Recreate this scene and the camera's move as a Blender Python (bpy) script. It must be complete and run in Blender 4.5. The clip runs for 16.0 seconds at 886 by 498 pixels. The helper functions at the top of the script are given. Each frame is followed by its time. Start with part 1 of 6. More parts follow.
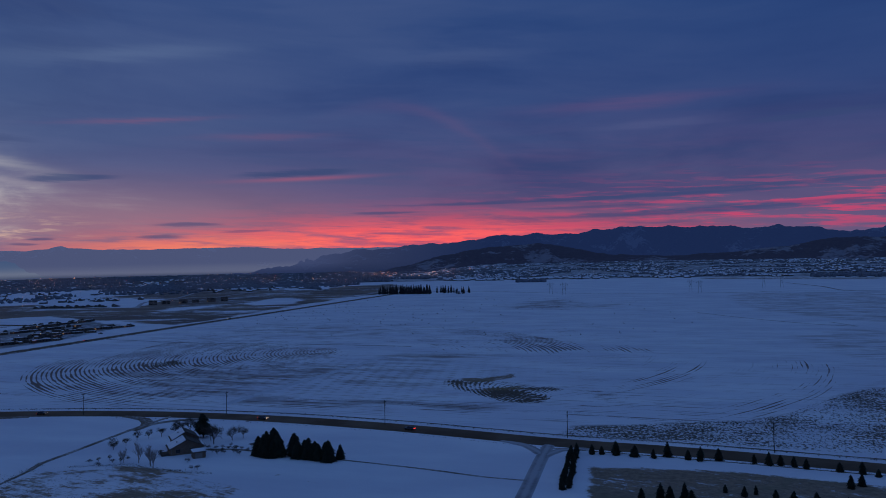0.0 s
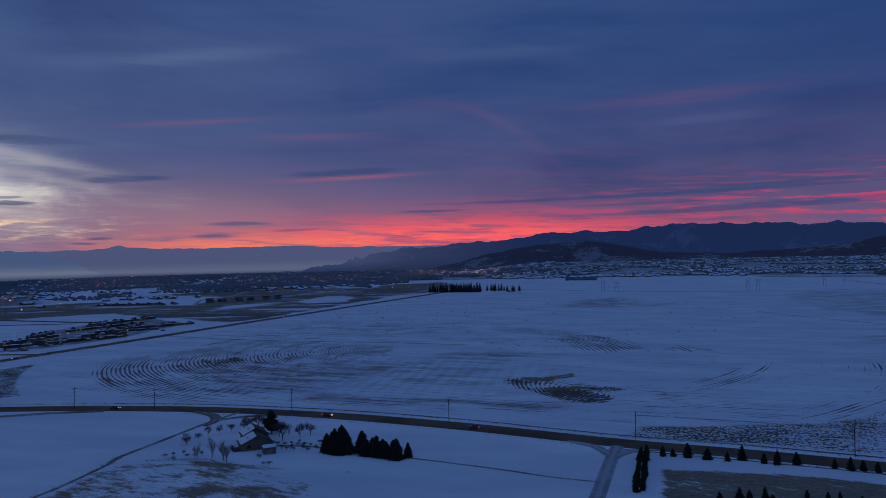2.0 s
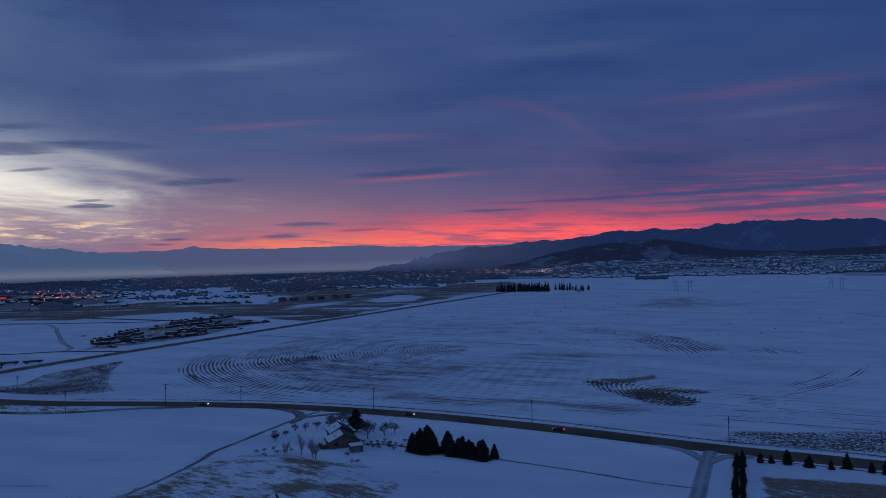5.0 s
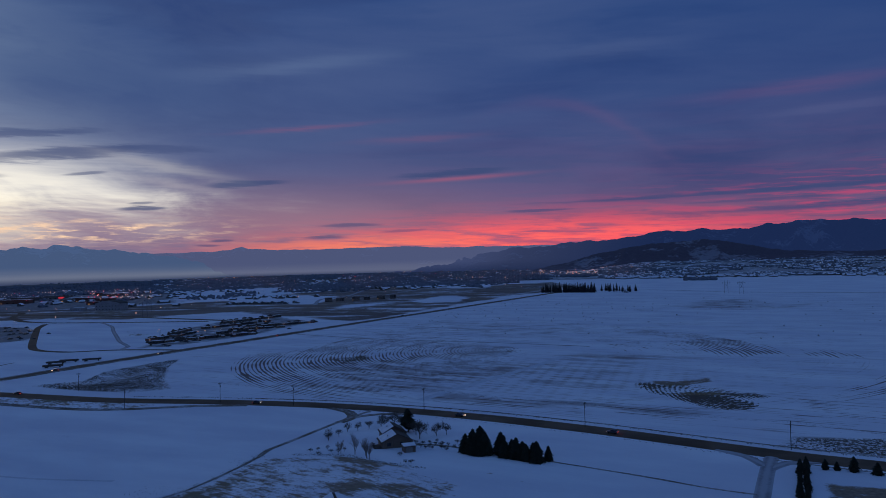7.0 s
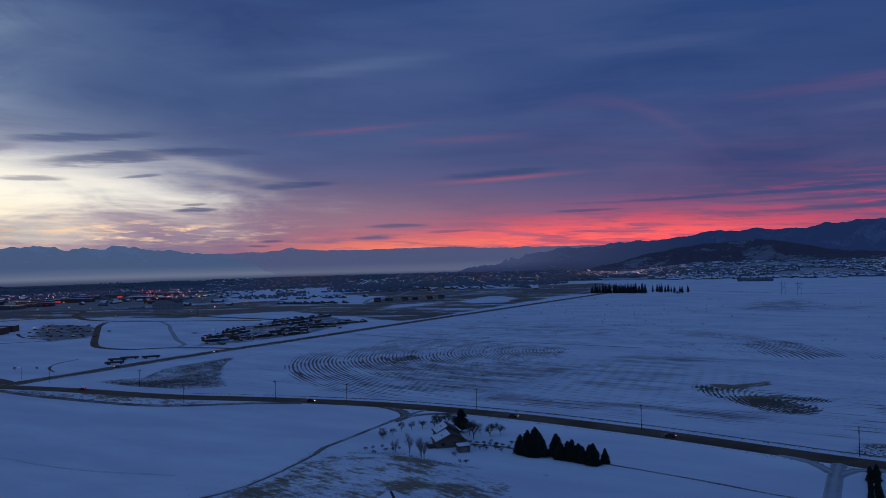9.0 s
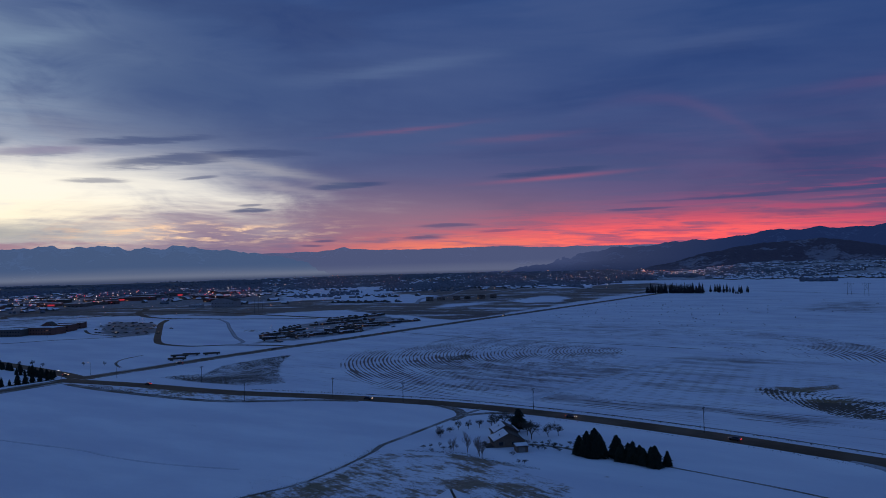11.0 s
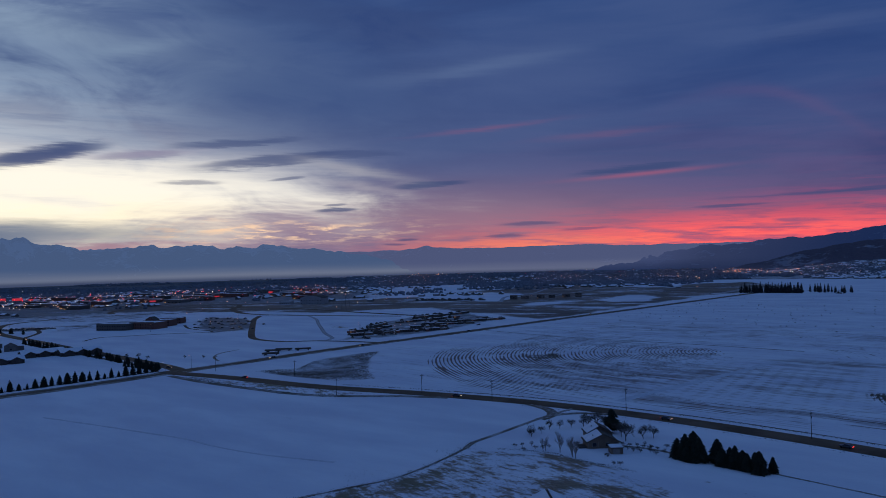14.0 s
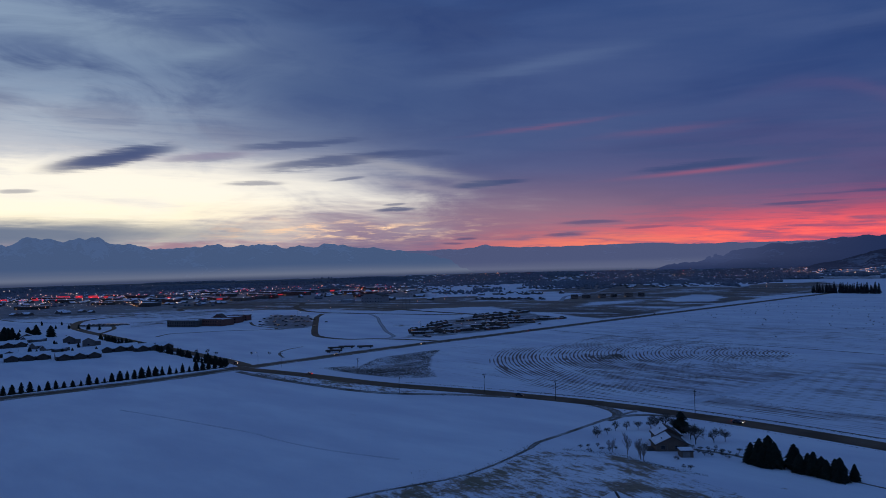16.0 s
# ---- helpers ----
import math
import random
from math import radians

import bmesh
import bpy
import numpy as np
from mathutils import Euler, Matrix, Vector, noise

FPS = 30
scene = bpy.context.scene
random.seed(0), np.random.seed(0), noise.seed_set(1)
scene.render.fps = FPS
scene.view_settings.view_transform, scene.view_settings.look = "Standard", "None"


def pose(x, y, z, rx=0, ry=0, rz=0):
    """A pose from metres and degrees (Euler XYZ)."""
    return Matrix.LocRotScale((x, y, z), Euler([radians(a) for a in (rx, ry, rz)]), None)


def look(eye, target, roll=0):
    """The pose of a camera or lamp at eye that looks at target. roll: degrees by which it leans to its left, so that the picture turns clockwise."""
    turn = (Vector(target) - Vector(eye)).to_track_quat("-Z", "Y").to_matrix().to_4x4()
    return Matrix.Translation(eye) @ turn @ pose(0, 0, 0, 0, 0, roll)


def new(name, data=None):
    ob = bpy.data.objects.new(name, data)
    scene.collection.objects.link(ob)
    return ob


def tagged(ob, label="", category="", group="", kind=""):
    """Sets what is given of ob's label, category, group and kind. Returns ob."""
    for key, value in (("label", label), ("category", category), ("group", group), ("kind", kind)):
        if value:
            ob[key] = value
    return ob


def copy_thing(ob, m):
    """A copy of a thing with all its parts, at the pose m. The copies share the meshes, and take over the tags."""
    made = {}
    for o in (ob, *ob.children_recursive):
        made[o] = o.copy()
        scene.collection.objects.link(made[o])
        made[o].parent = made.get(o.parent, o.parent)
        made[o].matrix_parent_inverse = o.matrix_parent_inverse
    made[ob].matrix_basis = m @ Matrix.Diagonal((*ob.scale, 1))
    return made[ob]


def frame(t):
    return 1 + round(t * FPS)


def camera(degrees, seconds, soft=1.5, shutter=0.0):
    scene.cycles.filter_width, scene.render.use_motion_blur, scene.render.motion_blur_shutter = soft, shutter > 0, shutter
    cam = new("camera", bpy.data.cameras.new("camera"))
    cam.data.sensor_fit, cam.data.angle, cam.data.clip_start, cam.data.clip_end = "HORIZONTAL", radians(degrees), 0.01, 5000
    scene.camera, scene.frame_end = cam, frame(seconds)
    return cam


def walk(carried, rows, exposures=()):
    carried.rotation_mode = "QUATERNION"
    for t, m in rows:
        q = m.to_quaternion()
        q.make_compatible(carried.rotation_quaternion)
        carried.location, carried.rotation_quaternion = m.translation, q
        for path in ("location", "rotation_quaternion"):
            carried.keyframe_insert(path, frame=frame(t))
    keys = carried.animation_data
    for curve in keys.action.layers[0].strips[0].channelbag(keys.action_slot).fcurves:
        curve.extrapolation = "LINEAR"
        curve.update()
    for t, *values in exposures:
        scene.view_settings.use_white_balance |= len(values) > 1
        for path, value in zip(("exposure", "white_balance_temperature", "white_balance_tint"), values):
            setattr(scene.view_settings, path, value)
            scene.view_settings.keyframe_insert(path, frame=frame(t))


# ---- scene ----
from math import cos, sin, pi, tan, exp, hypot, atan2, degrees

# ---------- camera: a drone sliding sideways while it turns to the left ----------
cam = camera(63.1, 16.0, soft=0.8)
# seconds, x, y, z, yaw, pitch, roll
ROWS = [
    (0.0, -7.51, 5.26, 67.85, 13.843, 0.815, -1.125),
    (0.5, -9.31, 4.82, 67.95, 14.798, 0.797, -1.147),
    (1.0, -11.07, 4.46, 68.06, 15.733, 0.774, -1.181),
    (1.5, -12.75, 4.16, 68.17, 16.646, 0.751, -1.222),
    (2.0, -14.35, 3.90, 68.28, 17.536, 0.732, -1.265),
    (2.5, -15.86, 3.67, 68.38, 18.407, 0.720, -1.308),
    (3.0, -17.26, 3.45, 68.47, 19.260, 0.716, -1.348),
    (3.5, -18.56, 3.25, 68.55, 20.099, 0.721, -1.384),
    (4.0, -19.77, 3.05, 68.62, 20.930, 0.734, -1.414),
    (4.5, -20.88, 2.85, 68.68, 21.756, 0.755, -1.439),
    (5.0, -21.90, 2.64, 68.72, 22.583, 0.782, -1.458),
    (5.5, -22.84, 2.44, 68.75, 23.415, 0.814, -1.472),
    (6.0, -23.71, 2.23, 68.77, 24.257, 0.849, -1.480),
    (6.5, -24.52, 2.01, 68.77, 25.112, 0.886, -1.484),
    (7.0, -25.27, 1.80, 68.76, 25.984, 0.923, -1.485),
    (7.5, -25.98, 1.58, 68.74, 26.875, 0.958, -1.483),
    (8.0, -26.65, 1.36, 68.71, 27.787, 0.991, -1.479),
    (8.5, -27.29, 1.14, 68.67, 28.722, 1.021, -1.474),
    (9.0, -27.91, 0.92, 68.63, 29.679, 1.047, -1.468),
    (9.5, -28.50, 0.71, 68.58, 30.658, 1.068, -1.462),
    (10.0, -29.09, 0.49, 68.52, 31.657, 1.085, -1.456),
    (10.5, -29.67, 0.27, 68.47, 32.677, 1.098, -1.451),
    (11.0, -30.23, 0.06, 68.41, 33.714, 1.108, -1.446),
    (11.5, -30.80, -0.16, 68.36, 34.766, 1.115, -1.441),
    (12.0, -31.35, -0.38, 68.30, 35.832, 1.120, -1.437),
    (12.5, -31.90, -0.60, 68.25, 36.909, 1.125, -1.433),
    (13.0, -32.44, -0.82, 68.20, 37.997, 1.129, -1.428),
    (13.5, -32.97, -1.05, 68.16, 39.096, 1.135, -1.423),
    (14.0, -33.48, -1.27, 68.11, 40.206, 1.142, -1.416),
    (14.5, -33.99, -1.50, 68.07, 41.330, 1.150, -1.408),
    (15.0, -34.48, -1.72, 68.03, 42.473, 1.159, -1.398),
    (15.5, -34.97, -1.93, 67.98, 43.642, 1.169, -1.387),
    (16.0, -35.45, -2.13, 67.93, 44.847, 1.175, -1.374),
]
walk(cam, [(t, pose(x, y, z, 90 + p, 0, yaw) @ pose(0, 0, 0, 0, 0, r)) for t, x, y, z, yaw, p, r in ROWS], [(0.0, -0.05), (6.5, 0.0), (16.0, 0.02)])
OX, OY, EYE = -21.0, 2.0, 68.3


def polar(az, r):
    """Plan position at a bearing (degrees to the left of north) and distance from the middle of the flight."""
    return OX - r * sin(radians(az)), OY + r * cos(radians(az))


# ---------- node helpers ----------
class Sock:
    """A socket that can be added, multiplied and so on."""

    def __init__(self, tree, out):
        self.tree, self.out = tree, out

    def m(self, op, *args, clamp=False):
        n = self.tree.nodes.new("ShaderNodeMath")
        n.operation, n.use_clamp = op, clamp
        for i, a in enumerate((self, *args)):
            if isinstance(a, Sock):
                self.tree.links.new(a.out, n.inputs[i])
            else:
                n.inputs[i].default_value = a
        return Sock(self.tree, n.outputs[0])

    def __add__(self, o): return self.m("ADD", o)
    def __sub__(self, o): return self.m("SUBTRACT", o)
    def __mul__(self, o): return self.m("MULTIPLY", o)
    def __truediv__(self, o): return self.m("DIVIDE", o)
    def inv(self): return (self * -1.0) + 1.0
    def exp(self): return self.m("EXPONENT")
    def sq(self): return self.m("MULTIPLY", self)
    def clamp(self): return self.m("ADD", 0.0, clamp=True)

    def band(self, lo, hi):
        """0 below lo, 1 above hi, smooth between."""
        n = self.tree.nodes.new("ShaderNodeMapRange")
        n.interpolation_type = "SMOOTHSTEP"
        self.tree.links.new(self.out, n.inputs[0])
        n.inputs[1].default_value, n.inputs[2].default_value = lo, hi
        return Sock(self.tree, n.outputs[0])


def split(tree, out):
    n = tree.nodes.new("ShaderNodeSeparateXYZ")
    tree.links.new(out, n.inputs[0])
    return [Sock(tree, o) for o in n.outputs]


def joined(tree, x, y, z):
    n = tree.nodes.new("ShaderNodeCombineXYZ")
    for i, a in enumerate((x, y, z)):
        if isinstance(a, Sock):
            tree.links.new(a.out, n.inputs[i])
        else:
            n.inputs[i].default_value = a
    return n.outputs[0]


def grain(tree, vec, scale, detail=4.0, rough=0.55, distort=0.0):
    n = tree.nodes.new("ShaderNodeTexNoise")
    tree.links.new(vec, n.inputs["Vector"])
    n.inputs["Scale"].default_value, n.inputs["Detail"].default_value = scale, detail
    n.inputs["Roughness"].default_value, n.inputs["Distortion"].default_value = rough, distort
    return Sock(tree, n.outputs[0])


def blend(tree, fac, a, b, mode="MIX"):
    """Colour a towards colour b by fac."""
    n = tree.nodes.new("ShaderNodeMix")
    n.data_type, n.blend_type = "RGBA", mode
    n.clamp_factor = True
    for i, v in ((0, fac), (6, a), (7, b)):
        if isinstance(v, Sock):
            tree.links.new(v.out, n.inputs[i])
        elif isinstance(v, bpy.types.NodeSocket):
            tree.links.new(v, n.inputs[i])
        elif i == 0:
            n.inputs[0].default_value = v
        else:
            n.inputs[i].default_value = (*v, 1)
    return n.outputs[2]


def ramp(tree, fac, stops):
    n = tree.nodes.new("ShaderNodeValToRGB")
    tree.links.new(fac.out, n.inputs[0])
    e = n.color_ramp.elements
    while len(e) < len(stops):
        e.new(0.5)
    for k, (p, c) in zip(e, stops):
        k.position, k.color = p, (*c, 1)
    return n.outputs[0]


# ---------- the dawn sky: twilight, a layered cloud deck, a red band, a pale opening ----------
def sky():
    world = bpy.data.worlds.new("dawn_sky")
    scene.world = world
    world.use_nodes = True
    t = world.node_tree
    t.nodes.clear()
    way = t.nodes.new("ShaderNodeTexCoord").outputs["Generated"]
    x, y, z = split(t, way)
    az = (x * -1.0).m("ARCTAN2", y) * 57.2958
    el = z.m("ARCSINE") * 57.2958

    def streak(k, kz, lean, detail=4.0, rough=0.55, shift=0.0, distort=0.0):
        zz = (z + x * lean) * kz
        return grain(t, joined(t, x * k, y * k, zz + shift), 1.0, detail, rough, distort)

    broad = streak(2.4, 13.0, 0.03, 5.0, 0.5, 3.1, 0.4)
    mid = streak(4.5, 38.0, 0.03, 5.0, 0.55, 7.7, 0.5)
    fine = streak(10.0, 130.0, 0.03, 5.0, 0.6, 1.3, 0.3)
    tiny = streak(26.0, 330.0, 0.03, 4.0, 0.6, 5.9, 0.3)
    puff = streak(6.0, 19.0, 0.06, 5.0, 0.6, 4.4, 0.8)
    eln = el + (mid - 0.5) * 2.4 + (fine - 0.5) * 1.2

    def hump(a0, wa, e0, we, e=el, power=1.0):
        """A soft patch at bearing a0, elevation e0."""
        d = ((az - a0) / wa).sq() + ((e - e0) / we).sq()
        return (d.m("POWER", power) * -1.0).exp()

    base = ramp(t, (eln / 50.0).clamp(), [
        (0.0, (0.150, 0.100, 0.205)), (0.05, (0.128, 0.094, 0.205)), (0.10, (0.086, 0.082, 0.20)), (0.16, (0.046, 0.066, 0.190)),
        (0.24, (0.026, 0.057, 0.190)), (0.36, (0.020, 0.056, 0.192)), (0.55, (0.036, 0.086, 0.245)), (1.0, (0.064, 0.148, 0.35))])
    # slow light and dark sheets in the deck
    sheet = (broad.band(0.36, 0.66) * 0.7 + mid.band(0.35, 0.7) * 0.3)
    c = blend(t, sheet * (az.band(-14.0, 16.0) * 0.5 + 0.28), base, (0.052, 0.090, 0.232))
    c = blend(t, (broad * -1.0 + 1.0).band(0.50, 0.72) * 0.65, c, (0.021, 0.046, 0.160))
    # mauve light under the deck
    mauve = hump(8.0, 34.0, 5.0, 4.6) * mid.band(0.34, 0.66)
    c = blend(t, mauve * 0.28, c, (0.180, 0.088, 0.205))
    c = blend(t, hump(38.0, 14.0, 3.4, 2.6) * 0.68, c, (0.330, 0.195, 0.260))
    c = blend(t, hump(37.0, 12.0, 12.5, 6.5, eln) * 0.34, c, (0.080, 0.118, 0.262))
    # the pale sky to the left of the deck, high and thin
    thin = hump(84.0, 25.0, 13.0, 10.0, eln) * (broad.band(0.28, 0.58) * 0.45 + puff.band(0.34, 0.62) * 0.55)
    c = blend(t, thin * 0.95, c, (0.280, 0.380, 0.520))
    c = blend(t, hump(80.0, 17.0, 9.2, 2.6, eln) * (fine.band(0.3, 0.6) * 0.5 + 0.4), c, (0.520, 0.560, 0.620))
    # the thick wedge of deck beside the opening
    wedge = hump(52.0, 9.5, 13.8, 4.2, eln + (az - 52.0) * -0.12, 1.4)
    c = blend(t, wedge * 0.55, c, (0.034, 0.072, 0.205))
    # the bright opening, ragged at its edges
    eo = el + (puff - 0.5) * 3.2 + (fine - 0.5) * 1.5 + (tiny - 0.5) * 0.6
    ao = az + (puff - 0.5) * 26.0 + (mid - 0.5) * 14.0 + (fine - 0.5) * 10.0
    d = ((ao - 71.0) / 19.0).sq() + ((eo - 5.3) / 2.7).sq()
    halo = ((d * 0.48) * -1.0).exp()
    c = blend(t, halo * az.band(40.0, 54.0) * 0.66, c, (0.350, 0.375, 0.480))
    rim = (d.m("POWER", 1.5) * -0.72).exp()
    c = blend(t, rim * az.band(43.0, 52.0), c, (0.680, 0.680, 0.720))
    core = (d.m("POWER", 1.6) * -1.0).exp()
    c = blend(t, (core * 1.25).clamp(), c, blend(t, (eo - 5.0).band(-2.4, 1.2), (1.12, 0.99, 0.70), (1.00, 0.94, 0.81)))
    veil = hump(68.0, 16.0, 5.6, 1.6, el) * mid.band(0.46, 0.66) * fine.band(0.35, 0.65)
    c = blend(t, veil * 0.40, c, (0.60, 0.58, 0.62))
    # red band over the hills
    er = el + (fine - 0.5) * 1.5 + (tiny - 0.5) * 0.9
    red = hump(16.0, 16.5, 1.6, 1.75, er) * (fine.band(0.34, 0.60) * 0.72 + tiny.band(0.38, 0.62) * 0.24 + 0.27)
    c = blend(t, (red * 1.08).clamp(), c, (0.96, 0.110, 0.130))
    ember = hump(18.5, 12.0, 1.75, 0.75, er) * tiny.band(0.40, 0.62) * fine.band(0.35, 0.6)
    c = blend(t, ember * 0.75, c, (1.0, 0.160, 0.150))
    right = hump(-12.0, 19.0, 3.3, 1.9, er) * fine.band(0.49, 0.63)
    c = blend(t, right * 0.80, c, (0.640, 0.060, 0.155))
    orange = hump(33.0, 9.5, 1.2, 0.9, er) * fine.band(0.30, 0.6)
    c = blend(t, (orange * 0.9).clamp(), c, (0.960, 0.230, 0.140))
    c = blend(t, hump(54.0, 8.0, 3.0, 1.5, er) * 0.45, c, (0.430, 0.265, 0.310))
    flock = grain(t, joined(t, x * 22.0, y * 22.0, (z + x * 0.03) * 190.0), 1.0, 5.0, 0.62, 0.5)
    gold = hump(53.5, 8.5, 2.7, 0.75, er) * flock.band(0.46, 0.72)
    c = blend(t, (gold * 1.35).clamp(), c, (1.05, 0.700, 0.450))
    pinkline = hump(66.0, 9.0, 1.7, 0.45, er)
    c = blend(t, pinkline * 0.6, c, (0.36, 0.13, 0.20))
    # a slate bank under the opening
    bank = hump(77.0, 16.0, 2.75, 0.95, el + (fine - 0.5) * 1.2, 1.6)
    c = blend(t, bank * 0.95, c, (0.118, 0.165, 0.265))
    # single lens-shaped clouds: bearing, elevation, half widths, slope, strength
    for a0, e0, wa, we, lean, k in (
        (25.2, 6.85, 4.3, 0.30, 0.045, 0.85), (41.1, 6.28, 2.9, 0.25, 0.05, 0.85), (69.4, 8.15, 4.3, 0.62, 0.22, 0.95),
        (33.2, 2.95, 2.4, 0.16, 0.0, 0.6), (35.3, 2.05, 1.6, 0.13, 0.0, 0.6), (29.0, 2.45, 1.9, 0.10, 0.03, 0.5), (44.0, 1.6, 0.9, 0.09, 0.0, 0.6),
        (48.5, 4.40, 1.7, 0.18, 0.03, 0.8), (48.6, 4.78, 0.9, 0.10, 0.05, 0.6), (52.3, 6.85, 1.4, 0.11, 0.09, 0.6),
        (2.2, 4.50, 16.0, 0.17, 0.012, 0.80), (-4.0, 3.25, 10.0, 0.22, 0.016, 0.75), (-10.0, 4.95, 9.0, 0.20, 0.016, 0.6), (-11.0, 3.6, 6.0, 0.16, 0.016, 0.5), (2.0, 3.85, 5.0, 0.11, 0.01, 0.45),
        (18.3, 3.74, 2.6, 0.12, 0.02, 0.65), (-13.6, 9.65, 4.2, 0.24, 0.02, 0.6), (43.0, 1.95, 0.9, 0.10, 0.0, 0.7),
        (59.4, 6.50, 2.2, 0.20, 0.02, 0.55), (75.4, 5.65, 1.2, 0.16, 0.05, 0.5), (56.0, 9.50, 4.8, 0.32, 0.08, 0.65), (53.6, 8.20, 5.4, 0.44, 0.11, 0.75), (47.5, 8.7, 4.0, 0.30, 0.02, 0.5), (63.0, 8.4, 3.0, 0.32, 0.10, 0.4)):
        e1 = el + (az - a0) * lean + (fine - 0.5) * 0.9 * min(1.0, we * 2.0) + (tiny - 0.5) * 0.5 * min(1.0, we * 3.0)
        c = blend(t, hump(a0, wa, e0, we, e1, 2.6) * k, c, (0.038, 0.064, 0.178))
    c = blend(t, hump(24.6, 4.6, 6.45, 0.16, el + (az - 25.0) * 0.045) * 0.5, c, (0.42, 0.10, 0.17))
    # one long pale wisp and faint rose ones, high up
    for a0, e0, wa, we, lean, k, col in (
        (37.5, 15.1, 8.0, 0.55, 0.12, 0.50, (0.105, 0.160, 0.310)), (13.0, 15.8, 6.5, 0.60, 0.02, 0.38, (0.085, 0.130, 0.285)),
        (36.5, 10.5, 4.6, 0.20, 0.08, 0.55, (0.180, 0.090, 0.195)), (27.5, 9.65, 4.6, 0.24, 0.04, 0.45, (0.150, 0.085, 0.190)),
        (-1.0, 11.6, 7.0, 0.42, 0.02, 0.42, (0.130, 0.080, 0.200)), (-2.5, 9.9, 4.5, 0.32, 0.02, 0.35, (0.100, 0.115, 0.260)),
        (72.0, 17.0, 12.0, 1.1, -0.10, 0.45, (0.260, 0.350, 0.470)), (64.0, 15.7, 4.0, 0.5, 0.22, 0.40, (0.230, 0.320, 0.450)),
        (47.0, 7.5, 4.2, 0.38, -0.20, 0.50, (0.43, 0.42, 0.46)), (46.0, 6.1, 3.2, 0.34, -0.16, 0.40, (0.42, 0.38, 0.43)), (62.6, 8.5, 3.6, 0.26, 0.08, 0.35, (0.36, 0.27, 0.40))):
        e1 = el + (az - a0) * lean + (fine - 0.5) * 0.9
        c = blend(t, hump(a0, wa, e0, we, e1) * k, c, col)
    bow = el + (az - 18.5).sq() * 0.046 + (fine - 0.5) * 0.9
    c = blend(t, hump(14.5, 5.5, 12.1, 0.50, bow) * 0.20, c, (0.165, 0.090, 0.205))
    deck = t.nodes.new("ShaderNodeBackground")
    t.links.new(c, deck.inputs[0])
    deck.inputs[1].default_value = 1.0
    # clear twilight behind the deck
    air = t.nodes.new("ShaderNodeTexSky")
    air.sky_type, air.sun_disc = "NISHITA", False
    air.sun_elevation, air.sun_rotation = radians(-4.0), radians(-62.0)
    glow = t.nodes.new("ShaderNodeBackground")
    t.links.new(air.outputs[0], glow.inputs[0])
    glow.inputs[1].default_value = 0.05
    both = t.nodes.new("ShaderNodeAddShader")
    t.links.new(deck.outputs[0], both.inputs[0])
    t.links.new(glow.outputs[0], both.inputs[1])
    out = t.nodes.new("ShaderNodeOutputWorld")
    t.links.new(both.outputs[0], out.inputs[0])


sky()
dawn = bpy.data.lights.new("dawn_sun", "SUN")
dawn.energy, dawn.angle, dawn.color = 0.03, radians(20), (1.0, 0.62, 0.5)
new("dawn_sun", dawn).matrix_world = look(polar(62, 900) + (90.0,), (OX, OY, 0))


# ---------- materials ----------
def material(name, build, rough=0.9, metal=0.0, spec=0.3):
    """build(tree, vec, obj) gives colour and height (or None)."""
    mat = bpy.data.materials.new(name)
    mat.use_nodes = True
    t = mat.node_tree
    bsdf = t.nodes["Principled BSDF"]
    bsdf.inputs["Roughness"].default_value, bsdf.inputs["Metallic"].default_value = rough, metal
    bsdf.inputs["Specular IOR Level"].default_value = spec
    vec = t.nodes.new("ShaderNodeTexCoord").outputs["Object"]
    col, height, depth = build(t, vec)
    t.links.new(col, bsdf.inputs["Base Color"])
    if height is not None:
        bump = t.nodes.new("ShaderNodeBump")
        bump.inputs["Strength"].default_value, bump.inputs["Distance"].default_value = 0.6, depth
        t.links.new(height.out, bump.inputs["Height"])
        t.links.new(bump.outputs[0], bsdf.inputs["Normal"])
    return mat


def mottled(name, a, b, scale, rough=0.9, depth=0.02, metal=0.0, spec=0.3, own=0.0):
    """Two colours mixed at two scales; own: how much each object differs."""
    def build(t, vec):
        big, small = grain(t, vec, scale, 4), grain(t, vec, scale * 9, 3)
        f = big.band(0.3, 0.7) * 0.65 + small.band(0.3, 0.7) * 0.35
        col = blend(t, f, a, b)
        if own:
            rnd = Sock(t, t.nodes.new("ShaderNodeObjectInfo").outputs["Random"])
            col = blend(t, rnd * own, col, tuple(v * 0.35 for v in a))
        return col, small + big, depth
    return material(name, build, rough, metal, spec)


def glowing(name, colour, strength):
    mat = bpy.data.materials.new(name)
    mat.use_nodes = True
    t = mat.node_tree
    t.nodes.clear()
    e = t.nodes.new("ShaderNodeEmission")
    e.inputs[0].default_value, e.inputs[1].default_value = (*colour, 1), strength
    o = t.nodes.new("ShaderNodeOutputMaterial")
    t.links.new(e.outputs[0], o.inputs[0])
    return mat


def attribute(t, name):
    n = t.nodes.new("ShaderNodeAttribute")
    n.attribute_name = name
    return Sock(t, n.outputs["Fac"])


SNOW = (0.83, 0.86, 0.895)


